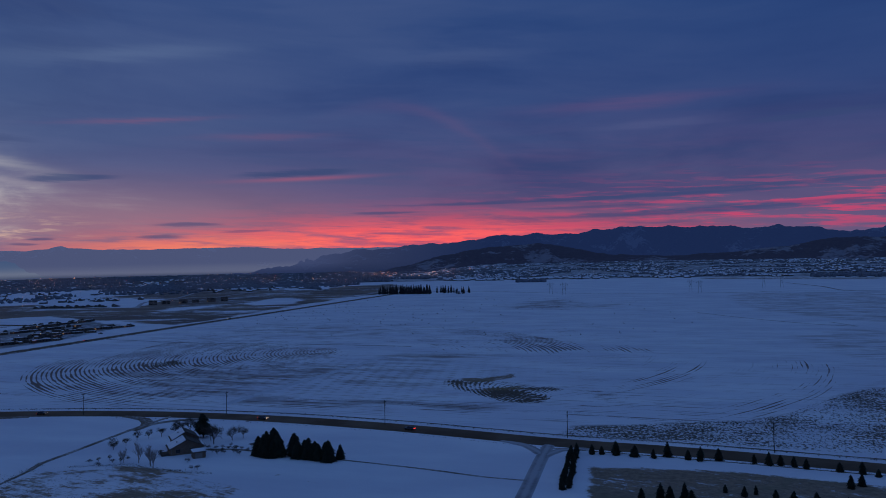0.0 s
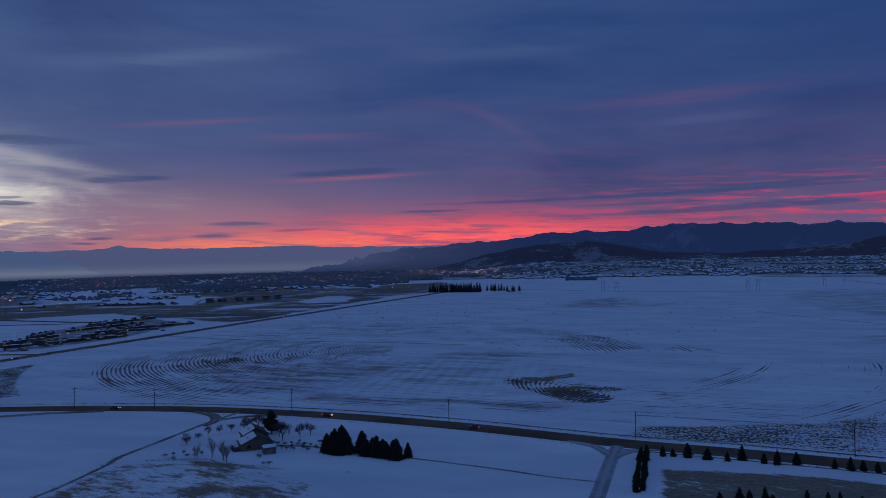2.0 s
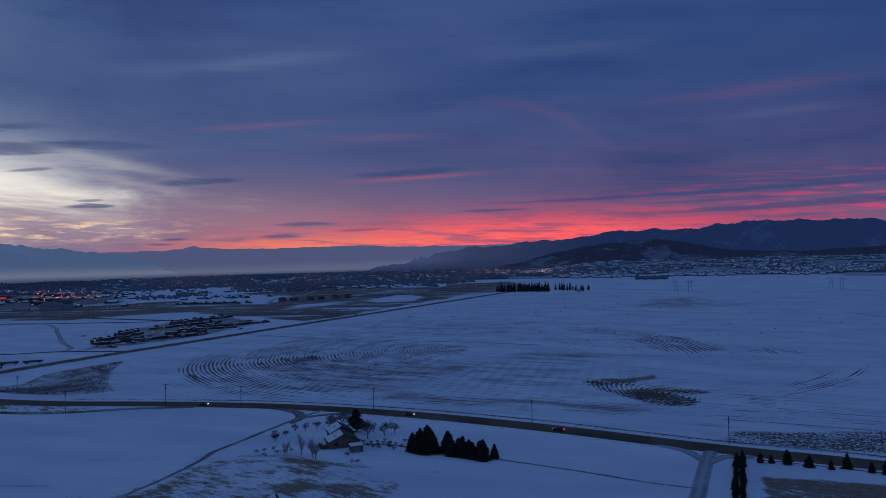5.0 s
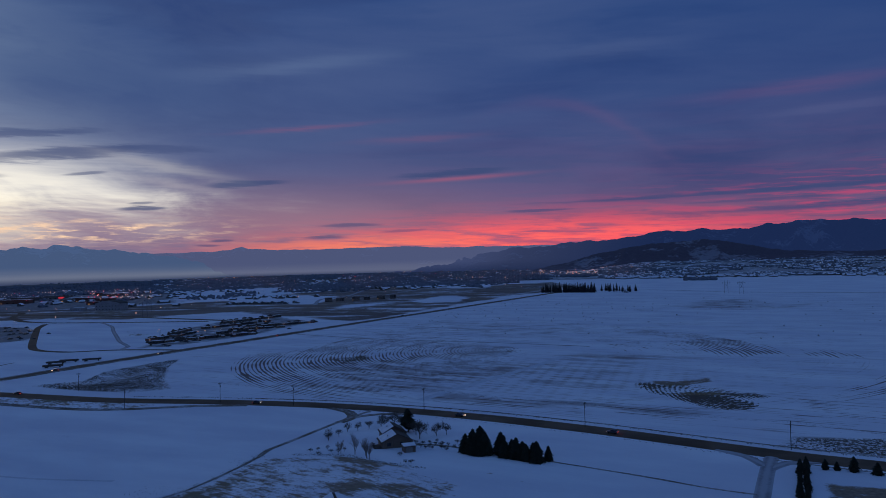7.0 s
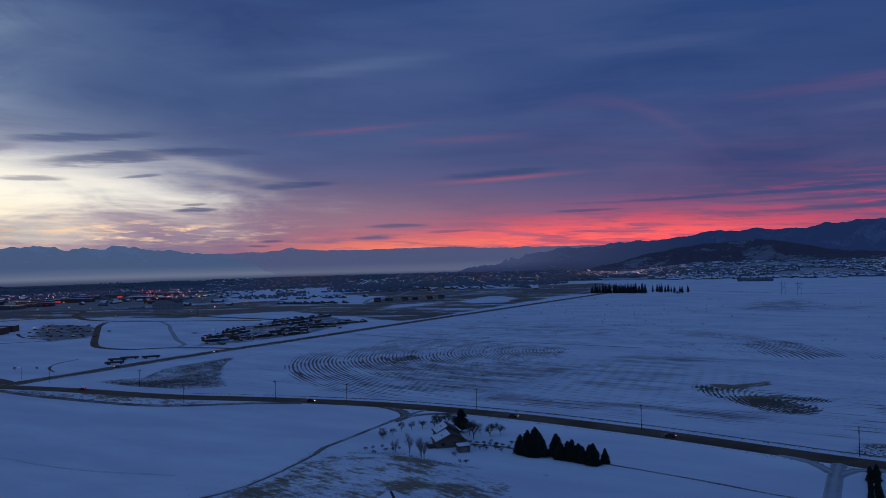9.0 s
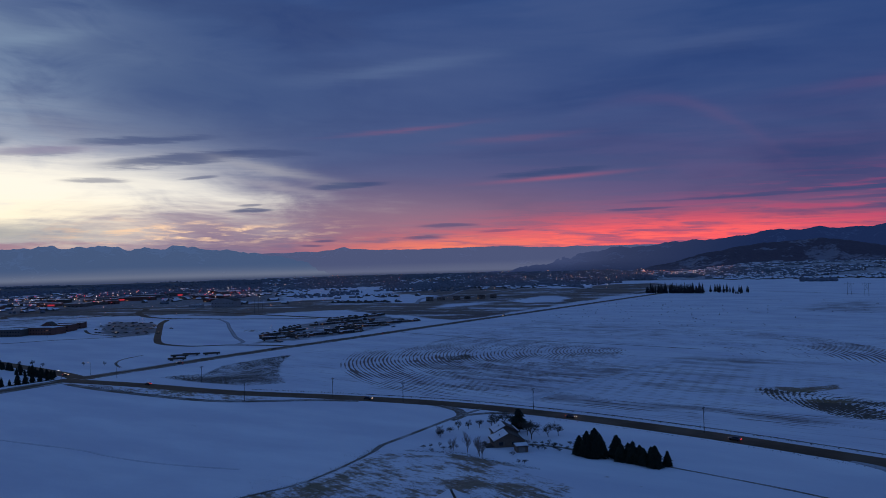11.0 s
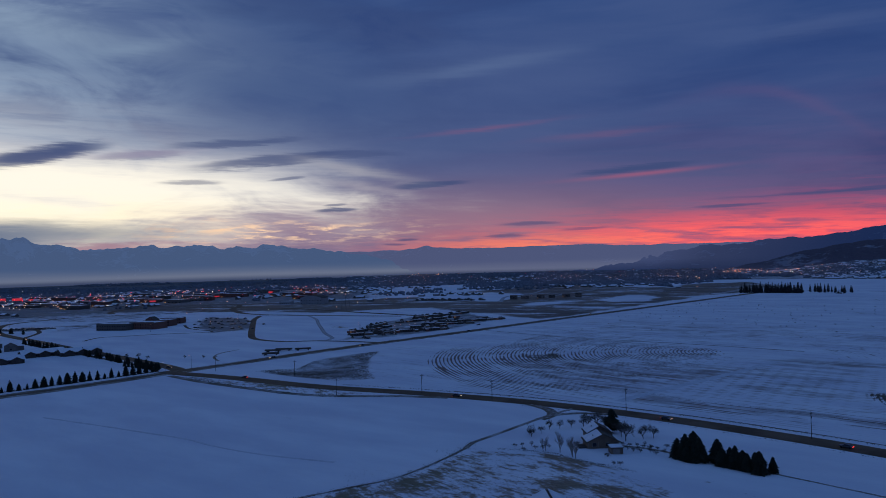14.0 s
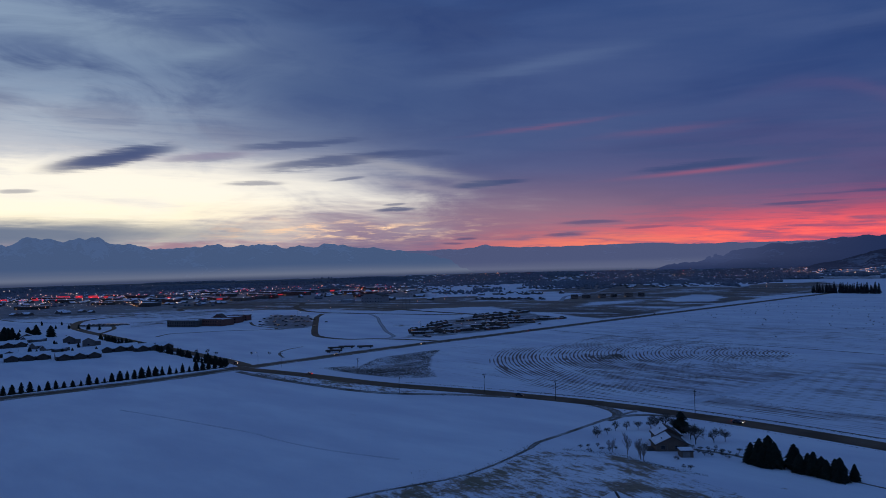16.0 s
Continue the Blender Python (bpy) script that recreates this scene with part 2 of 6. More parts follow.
def ground_look(t, vec):
    x, y, z = split(t, vec)
    flat = joined(t, x, y, 0.0)
    drift = grain(t, joined(t, x * 0.35, y, 0.0), 0.035, 5)
    fleck = grain(t, flat, 0.55, 4, 0.65)
    speck = grain(t, flat, 1.3, 3, 0.7)
    patch = grain(t, flat, 0.022, 5, 0.6)
    # drift hollows darker and bluer: soft shading put into the snow colour
    col = blend(t, drift.band(0.3, 0.75), (0.68, 0.70, 0.775), SNOW)
    earth = blend(t, fleck.band(0.3, 0.7), (0.145, 0.094, 0.052), (0.285, 0.200, 0.118))
    soil = blend(t, speck.band(0.3, 0.7), (0.060, 0.048, 0.036), (0.140, 0.110, 0.076))
    # stubble left by the turning sprinkler: rings about the pivot, broken where snow has drifted
    wob = (grain(t, flat, 0.02, 2) - 0.5) * 2.0
    dist = ((x + 194.0).sq() + (y - 530.0).sq()).m("SQRT")
    turn = (x + 194.0).m("ARCTAN2", (y - 530.0) * -1.0)
    ring = ((dist + wob * 1.5) * (2 * pi / 2.7)).m("SINE") * 0.5 + 0.5
    gaps = grain(t, flat, 0.045, 6, 0.66)
    swath = grain(t, joined(t, turn * 9.0, dist * 0.24, 4.0), 1.0, 4, 0.6)
    broad = grain(t, joined(t, turn * 3.0, dist * 0.085, 9.0), 1.0, 5, 0.62)
    stub = attribute(t, "stubble")
    straw = blend(t, fleck.band(0.3, 0.7), (0.100, 0.060, 0.048), (0.210, 0.138, 0.112))
    rows = ring.m("POWER", 1.5) * 0.9 + (swath - 0.5) * 2.3 + (broad - 0.5) * 2.4 + (gaps - 0.5) * 1.5 + (fleck - 0.5) * 0.5
    f1 = (rows + stub * 0.85).band(1.08, 1.42) * stub.band(0.02, 0.3)
    col = blend(t, (f1 * 0.92).clamp(), col, straw)
    # the wider sweeps of the next machine, north-east of the pivot
    sweep = attribute(t, "sweep")
    dist2 = ((x + 250.0).sq() + (y - 480.0).sq()).m("SQRT")
    turn2 = (x + 250.0).m("ARCTAN2", (y - 480.0) * -1.0)
    arc = ((dist2 + wob) * (2 * pi / 3.6)).m("SINE") * 0.5 + 0.5
    swath2 = grain(t, joined(t, turn2 * 8.0, dist2 * 0.16, 2.0), 1.0, 5, 0.62)
    f10 = (arc * 0.8 + (swath2 - 0.5) * 2.4 + (gaps - 0.5) * 1.0 + sweep * 0.85).band(1.06, 1.42) * sweep.band(0.02, 0.3)
    col = blend(t, (f10 * 0.82).clamp(), col, straw)
    # thin snow over straw, streaked with the drilling
    faint = attribute(t, "faint")
    pale = grain(t, joined(t, x * 0.020 + y * 0.004, y * 0.115 + x * 0.008, 3.0), 1.0, 6, 0.64)
    f9 = (pale + (gaps - 0.5) * 0.5 + faint * 0.16).band(0.50, 0.72) * faint
    col = blend(t, (f9 * 0.74).clamp(), col, straw)
    dense = attribute(t, "dense")
    eddy = (((x + 54.0) * 0.92 + (y - 368.0) * 0.4).sq() + ((y - 368.0) * 0.52).sq()).m("SQRT")
    curl = ((eddy + wob * 0.8) * (2 * pi / 2.1)).m("SINE") * 0.5 + 0.5
    f1b = (curl * 0.30 + gaps * 1.1 + dense * 0.66 + (patch - 0.5) * 0.8 + (fleck - 0.5) * 1.7).band(1.09, 1.27) * dense.band(0.15, 0.5)
    col = blend(t, (f1b * 0.98).clamp(), col, soil)
    # drilled rows running with the road, only showing where the wind has cleared them
    lines = grain(t, joined(t, x * 0.026 + y * 0.002, y * 0.26 + x * 0.020, 0.0), 1.0, 6, 0.66)
    furrow = ((y + x * 0.077 + wob * 0.5) * (2 * pi / 3.3)).m("SINE")
    f2 = (lines + furrow * 0.07 + (gaps - 0.5) * 0.42 + (fleck - 0.5) * 0.15).band(0.54, 0.66) * attribute(t, "drill")
    col = blend(t, (f2 * 0.78).clamp(), col, straw)
    # cross drilled square at the pivot
    cross = ((x * 0.99 + y * 0.12) * (2 * pi / 8.0)).m("SINE") * 0.25 + ((y * 0.99 + x * 0.10) * (2 * pi / 7.0)).m("SINE") * 0.25
    f3 = (cross + gaps).band(0.55, 1.05) * attribute(t, "cross")
    col = blend(t, (f3 * 0.5).clamp(), col, earth)
    # weeds standing out of the snow in tufts
    tuft = grain(t, joined(t, x * 1.25, y * 0.85, 0.0), 0.62, 5, 0.66)
    f4 = (tuft + (patch - 0.5) * 0.6 + (speck - 0.5) * 0.2).band(0.475, 0.55) * attribute(t, "weed").band(0.25, 0.75)
    col = blend(t, (f4 * 0.92).clamp(), col, soil)
    # bare grass and earth fields
    bare = attribute(t, "bare")
    wide = grain(t, joined(t, x * 0.5, y, 0.0), 0.0065, 4, 0.6)
    streak = grain(t, joined(t, x * 0.10 - y * 0.06, y * 0.34 + x * 0.12, 5.0), 1.0, 5, 0.66)
    clump = grain(t, joined(t, x * 0.85, y, 0.0), 0.085, 5, 0.62, 0.5)
    f5 = (bare * 1.15 + (patch - 0.5) * 1.3 + (wide - 0.5) * 0.8 + (clump - 0.5) * 1.5 + (streak - 0.5) * 1.9 + (fleck - 0.5) * 1.1 + (speck - 0.5) * 0.6).band(0.50, 1.02) * bare.band(0.0, 0.2)
    olive = blend(t, clump.band(0.4, 0.65), earth, (0.160, 0.132, 0.060))
    col = blend(t, f5 * 0.92, col, blend(t, patch.band(0.45, 0.65), earth, olive))
    # wide brown pasture beyond, with thin snow caught along its contours
    field = attribute(t, "pasture")
    caught = grain(t, joined(t, x * 0.006 + y * 0.002, y * 0.022 - x * 0.006, 2.0), 1.0, 6, 0.62)
    f7 = (field * 0.80 + (caught - 0.5) * 2.4 + (patch - 0.5) * 1.0 + (clump - 0.5) * 0.8).band(0.28, 0.78) * field.band(0.0, 0.3)
    brown = blend(t, (wide * 0.7 + patch * 0.3).band(0.38, 0.62), (0.088, 0.053, 0.032), (0.200, 0.136, 0.082))
    col = blend(t, f7 * 0.90, col, brown)
    # tree-covered valley floor far off
    wood = attribute(t, "wood")
    f8 = (wood + (grain(t, joined(t, x * 0.6, y, 7.0), 0.0035, 5, 0.6) - 0.5) * 1.6).band(0.35, 0.65) * wood
    col = blend(t, f8 * 0.9, col, blend(t, speck.band(0.3, 0.7), (0.050, 0.056, 0.066), (0.115, 0.122, 0.138)))
    # ploughed streets, lots and yards of the town
    town = attribute(t, "town")
    f6 = ((patch - 0.5) * 1.2 + (clump - 0.5) * 1.6 + town).band(0.35, 0.95)
    col = blend(t, f6 * 0.86, col, blend(t, patch.band(0.3, 0.7), (0.090, 0.085, 0.082), (0.200, 0.180, 0.165)))
    return col, drift * 3.0 + patch * 3.0 + fleck * 0.4 + f4 * 0.6, 0.6


def road_look(t, vec):
    x, y, z = split(t, vec)
    flat = joined(t, x, y, 0.0)
    n, m = grain(t, flat, 0.06, 5), grain(t, flat, 0.9, 4)
    across = attribute(t, "across")
    col = blend(t, n.band(0.3, 0.7), (0.098, 0.067, 0.045), (0.160, 0.114, 0.078))
    # worn wheel paths and slush ridges
    track = (across * (2 * pi * 2)).m("COSINE") * 0.5 + 0.5
    slush = (track * 0.45 + (m - 0.5) * 0.8 + (n - 0.5) * 0.8).band(0.52, 0.85)
    col = blend(t, slush * 0.22, col, (0.36, 0.36, 0.38))
    edge = (across - 0.5).m("ABSOLUTE").band(0.36, 0.5)
    f = (edge + (m - 0.5) * 1.1).band(0.5, 0.9)
    col = blend(t, f * 0.6, col, (0.17, 0.135, 0.10))
    return col, m, 0.05


def lane_look(t, vec):
    x, y, z = split(t, vec)
    flat = joined(t, x, y, 0.0)
    n, m = grain(t, flat, 0.07, 5), grain(t, flat, 0.8, 4)
    across = attribute(t, "across")
    track = (across * (2 * pi * 2)).m("COSINE") * -0.5 + 0.5
    f = (track * 0.06 + 0.5 + (n - 0.5) * 1.0 + (m - 0.5) * 0.9).band(0.2, 0.7)
    col = blend(t, f, (0.50, 0.51, 0.53), (0.145, 0.112, 0.082))
    return col, m, 0.05


def forest_hill(t, vec, haze=None):
    n, m = grain(t, vec, 0.012, 6, 0.65), grain(t, vec, 0.05, 5, 0.7)
    w = grain(t, vec, 0.0035, 3)
    f = (n * 0.6 + m * 0.4 + (w - 0.5) * 0.9).band(0.55, 0.66)
    return blend(t, f * 0.46, blend(t, m.band(0.3, 0.7), (0.012, 0.016, 0.014), (0.035, 0.042, 0.036)), (0.55, 0.58, 0.62)), m, 4.0


def snowy_range(t, vec):
    x, y, z = split(t, vec)
    n = grain(t, joined(t, x, y, z * 0.8), 0.016, 6, 0.68, 0.6)
    w = grain(t, vec, 0.005, 3)
    f = (n + (w - 0.5) * 0.6 + z.band(90.0, 230.0) * 0.22).band(0.62, 0.76)
    return blend(t, f, (0.030, 0.040, 0.048), (0.74, 0.77, 0.82)), n, 4.0


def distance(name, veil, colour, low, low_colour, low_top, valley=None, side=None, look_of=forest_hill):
    """A far range seen through cold air: its own surface, mixed with an emitted haze colour that thickens towards its
    foot.
    """
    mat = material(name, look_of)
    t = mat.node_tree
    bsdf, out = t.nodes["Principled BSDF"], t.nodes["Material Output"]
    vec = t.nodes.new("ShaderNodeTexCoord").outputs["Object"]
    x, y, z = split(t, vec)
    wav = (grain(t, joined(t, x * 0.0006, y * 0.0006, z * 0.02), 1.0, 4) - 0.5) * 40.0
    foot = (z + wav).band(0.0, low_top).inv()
    # valley: emitted tone of hazed woods at the foot; side: a flank hazed more
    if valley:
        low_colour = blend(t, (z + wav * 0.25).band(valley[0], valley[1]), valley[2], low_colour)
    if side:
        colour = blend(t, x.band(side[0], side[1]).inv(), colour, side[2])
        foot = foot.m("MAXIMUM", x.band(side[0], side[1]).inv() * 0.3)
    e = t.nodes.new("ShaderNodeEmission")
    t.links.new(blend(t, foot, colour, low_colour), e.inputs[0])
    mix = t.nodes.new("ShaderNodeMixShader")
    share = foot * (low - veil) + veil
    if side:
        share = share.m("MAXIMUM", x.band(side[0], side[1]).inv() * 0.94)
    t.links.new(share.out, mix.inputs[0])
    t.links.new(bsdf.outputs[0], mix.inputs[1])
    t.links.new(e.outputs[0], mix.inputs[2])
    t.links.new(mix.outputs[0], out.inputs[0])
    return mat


M_GROUND = material("snowy_farmland", ground_look, 0.9, 0.0, 0.1)
def packed_look(t, vec):
    x, y, z = split(t, vec)
    n, m = grain(t, joined(t, x, y, 0.0), 0.08, 5), grain(t, joined(t, x, y, 0.0), 0.9, 4)
    across = attribute(t, "across")
    track = (across * (2 * pi * 2)).m("COSINE") * -0.5 + 0.5
    f = (track * 0.35 + (n - 0.5) * 0.9 + (m - 0.5) * 0.5 + 0.2).band(0.2, 0.8)
    return blend(t, f, (0.40, 0.41, 0.44), (0.20, 0.20, 0.215)), m, 0.05


M_PALEWALL = mottled("pale_hall_panels", (0.34, 0.33, 0.32), (0.46, 0.45, 0.43), 0.2, 0.8)
M_PACKED = material("packed_snow", packed_look, 0.7)
M_DRIFT = mottled("drifted_snow", (0.50, 0.53, 0.60), (0.68, 0.71, 0.76), 0.12, 0.9)
M_ROAD = material("wet_asphalt", road_look, 0.85, 0.0, 0.1)
M_LANE = material("gravel_lane", lane_look, 0.9, 0.0, 0.1)
M_SNOW = mottled("roof_snow", (0.66, 0.70, 0.76), SNOW, 0.35, 0.8, 0.05)
M_BARK = mottled("bark", (0.045, 0.036, 0.03), (0.10, 0.08, 0.065), 1.5, 0.95)
M_TWIG = mottled("bare_twigs", (0.06, 0.05, 0.042), (0.12, 0.10, 0.085), 1.5, 0.95)
M_NEEDLE = mottled("conifer_needles", (0.010, 0.016, 0.010), (0.028, 0.040, 0.024), 0.9, 0.9, 0.05, own=0.4)
M_WEED = mottled("dry_weeds", (0.05, 0.038, 0.026), (0.13, 0.10, 0.065), 0.8, 0.95)
M_SIDING = mottled("brown_wood_siding", (0.165, 0.115, 0.080), (0.230, 0.168, 0.120), 0.4, 0.8)
# far trees lightened towards grey-blue: distance haze put into their base colour
M_HAZEWOOD = mottled("hazed_far_trees", (0.130, 0.148, 0.176), (0.240, 0.265, 0.300), 0.05, 0.95, 0.05)
M_SHINGLE = mottled("brown_shingles", (0.06, 0.05, 0.042), (0.12, 0.10, 0.085), 0.8, 0.9)
M_TRIM = mottled("painted_trim", (0.20, 0.18, 0.16), (0.28, 0.26, 0.23), 0.6, 0.6)
M_GLASS = mottled("dark_window_glass", (0.012, 0.014, 0.018), (0.02, 0.023, 0.03), 0.5, 0.08, 0.0, spec=0.6)
M_BRICK = mottled("red_brown_brick", (0.16, 0.075, 0.055), (0.25, 0.12, 0.09), 0.5, 0.85, own=0.3)
M_TAN = mottled("tan_siding", (0.28, 0.22, 0.18), (0.40, 0.33, 0.27), 0.3, 0.85, own=0.4)
M_STUCCO = mottled("beige_stucco", (0.15, 0.135, 0.12), (0.24, 0.215, 0.19), 0.3, 0.85, own=0.6)
M_POLE = mottled("weathered_pole_wood", (0.05, 0.042, 0.035), (0.10, 0.085, 0.07), 1.2, 0.9)
M_STEEL = mottled("galvanised_steel", (0.13, 0.135, 0.14), (0.22, 0.225, 0.23), 0.8, 0.55, 0.01, 0.6)
M_WIRE = mottled("dark_wire", (0.03, 0.03, 0.03), (0.05, 0.05, 0.05), 1.0, 0.6)
M_PAINT = mottled("car_paint", (0.05, 0.055, 0.065), (0.07, 0.075, 0.085), 0.5, 0.3, 0.0, spec=0.5, own=0.9)
M_RUBBER = mottled("tyre_rubber", (0.02, 0.02, 0.02), (0.035, 0.035, 0.035), 4.0, 0.9)
G_WARM = glowing("warm_lamp", (1.0, 0.40, 0.26), 4.2)
G_PANE = glowing("lit_window", (1.0, 0.52, 0.25), 0.8)
G_WHITE = glowing("white_lamp", (1.0, 0.74, 0.64), 4.0)
G_RED = glowing("red_lamp", (1.0, 0.03, 0.06), 7.0)
G_HEAD = glowing("headlight", (1.0, 0.62, 0.42), 4.5)
G_TAIL = glowing("tail_light", (1.0, 0.04, 0.03), 5.0)
for lamp in (G_WARM, G_WHITE, G_RED):
    lamp.cycles.emission_sampling = "NONE"


# ---------- building helpers ----------
def part(name, bm, mat, parent=None, label="", smooth=False):
    me = bpy.data.meshes.new(name)
    bm.normal_update()
    bm.to_mesh(me)
    bm.free()
    me.materials.append(mat)
    if smooth:
        me.polygons.foreach_set("use_smooth", [True] * len(me.polygons))
    ob = new(name, me)
    if parent:
        ob.parent = parent
    if label:
        ob["label"] = label
    return ob


def thing(name, m, label, category, group=""):
    ob = new(name)
    ob.empty_display_size = 0.5
    ob.matrix_basis = m
    return tagged(ob, label, category, group)


def box(bm, x0, x1, y0, y1, z0, z1, bevel=0.0, m=None):
    r = bmesh.ops.create_cube(bm, size=1.0)
    mm = Matrix.Translation(((x0 + x1) / 2, (y0 + y1) / 2, (z0 + z1) / 2)) @ Matrix.Diagonal((abs(x1 - x0), abs(y1 - y0), abs(z1 - z0), 1))
    bmesh.ops.transform(bm, matrix=(m or Matrix()) @ mm, verts=r["verts"])
    if bevel:
        bmesh.ops.bevel(bm, geom=list({e for v in r["verts"] for e in v.link_edges}), offset=bevel, segments=1, affect="EDGES")
    return bm


def solid(*args, bevel=0.0, m=None):
    return box(bmesh.new(), *args, bevel=bevel, m=m)


def tube(bm, a, b, ra, rb, sides=5):
    a, b = Vector(a), Vector(b)
    d = b - a
    if d.length < 1e-5:
        return
    q = d.to_track_quat("Z", "Y")
    rings = []
    for p, r in ((a, ra), (b, rb)):
        rings.append([bm.verts.new(p + q @ Vector((r * cos(2 * pi * i / sides), r * sin(2 * pi * i / sides), 0))) for i in range(sides)])
    for i in range(sides):
        bm.faces.new((rings[0][i], rings[0][(i + 1) % sides], rings[1][(i + 1) % sides], rings[1][i]))
    bm.faces.new(rings[1])
    bm.faces.new(rings[0][::-1])


def raw(name, verts, faces, mat, smooth=False):
    me = bpy.data.meshes.new(name)
    me.from_pydata(verts, [], faces)
    me.materials.append(mat)
    if smooth:
        me.polygons.foreach_set("use_smooth", [True] * len(me.polygons))
    me.update()
    return new(name, me)


def lie(x, y):
    """Height of the land."""
    knoll = 3.4 * np.exp(-(((x + 146) / 42) ** 2 + ((y - 160) / 34) ** 2))
    swell = 0.35 * np.sin(x / 61 + 1.3) * np.sin(y / 47 + 0.4) + 0.15 * np.sin(x / 19 + y / 23)
    near = np.exp(-(((x + 150) / 260) ** 2 + ((y - 200) / 180) ** 2))
    far = np.hypot(x - OX, y - OY)
    left = np.degrees(np.arctan2(OX - x, y - OY))
    rise = np.clip((far - 2350) / 1500, 0, 1)
    side = np.clip((16 - left) / 7, 0, 1) * (left > -60)
    return knoll + swell * near + 34 * rise * rise * (3 - 2 * rise) * side * side * (3 - 2 * side)


# ---------- ground ----------
def inside(x, y, pts, soft):
    """Soft mask of a convex or mildly bent outline, by signed distance to its edges."""
    p = np.array(pts, float)
    d = np.full(x.shape, 1e9)
    hit = np.zeros(x.shape, bool)
    for (x0, y0), (x1, y1) in zip(p, np.roll(p, -1, 0)):
        ex, ey = x1 - x0, y1 - y0
        s = np.clip(((x - x0) * ex + (y - y0) * ey) / (ex * ex + ey * ey), 0, 1)
        d = np.minimum(d, np.hypot(x - x0 - s * ex, y - y0 - s * ey))
        cross = ((y0 > y) != (y1 > y)) & (x < (x1 - x0) * (y - y0) / (y1 - y0 + 1e-9) + x0)
        hit ^= cross
    return np.clip(0.5 + np.where(hit, d, -d) / (2 * soft), 0, 1)


def spot(x, y, cx, cy, rx, ry):
    return np.exp(-(((x - cx) / rx) ** 2 + ((y - cy) / ry) ** 2))


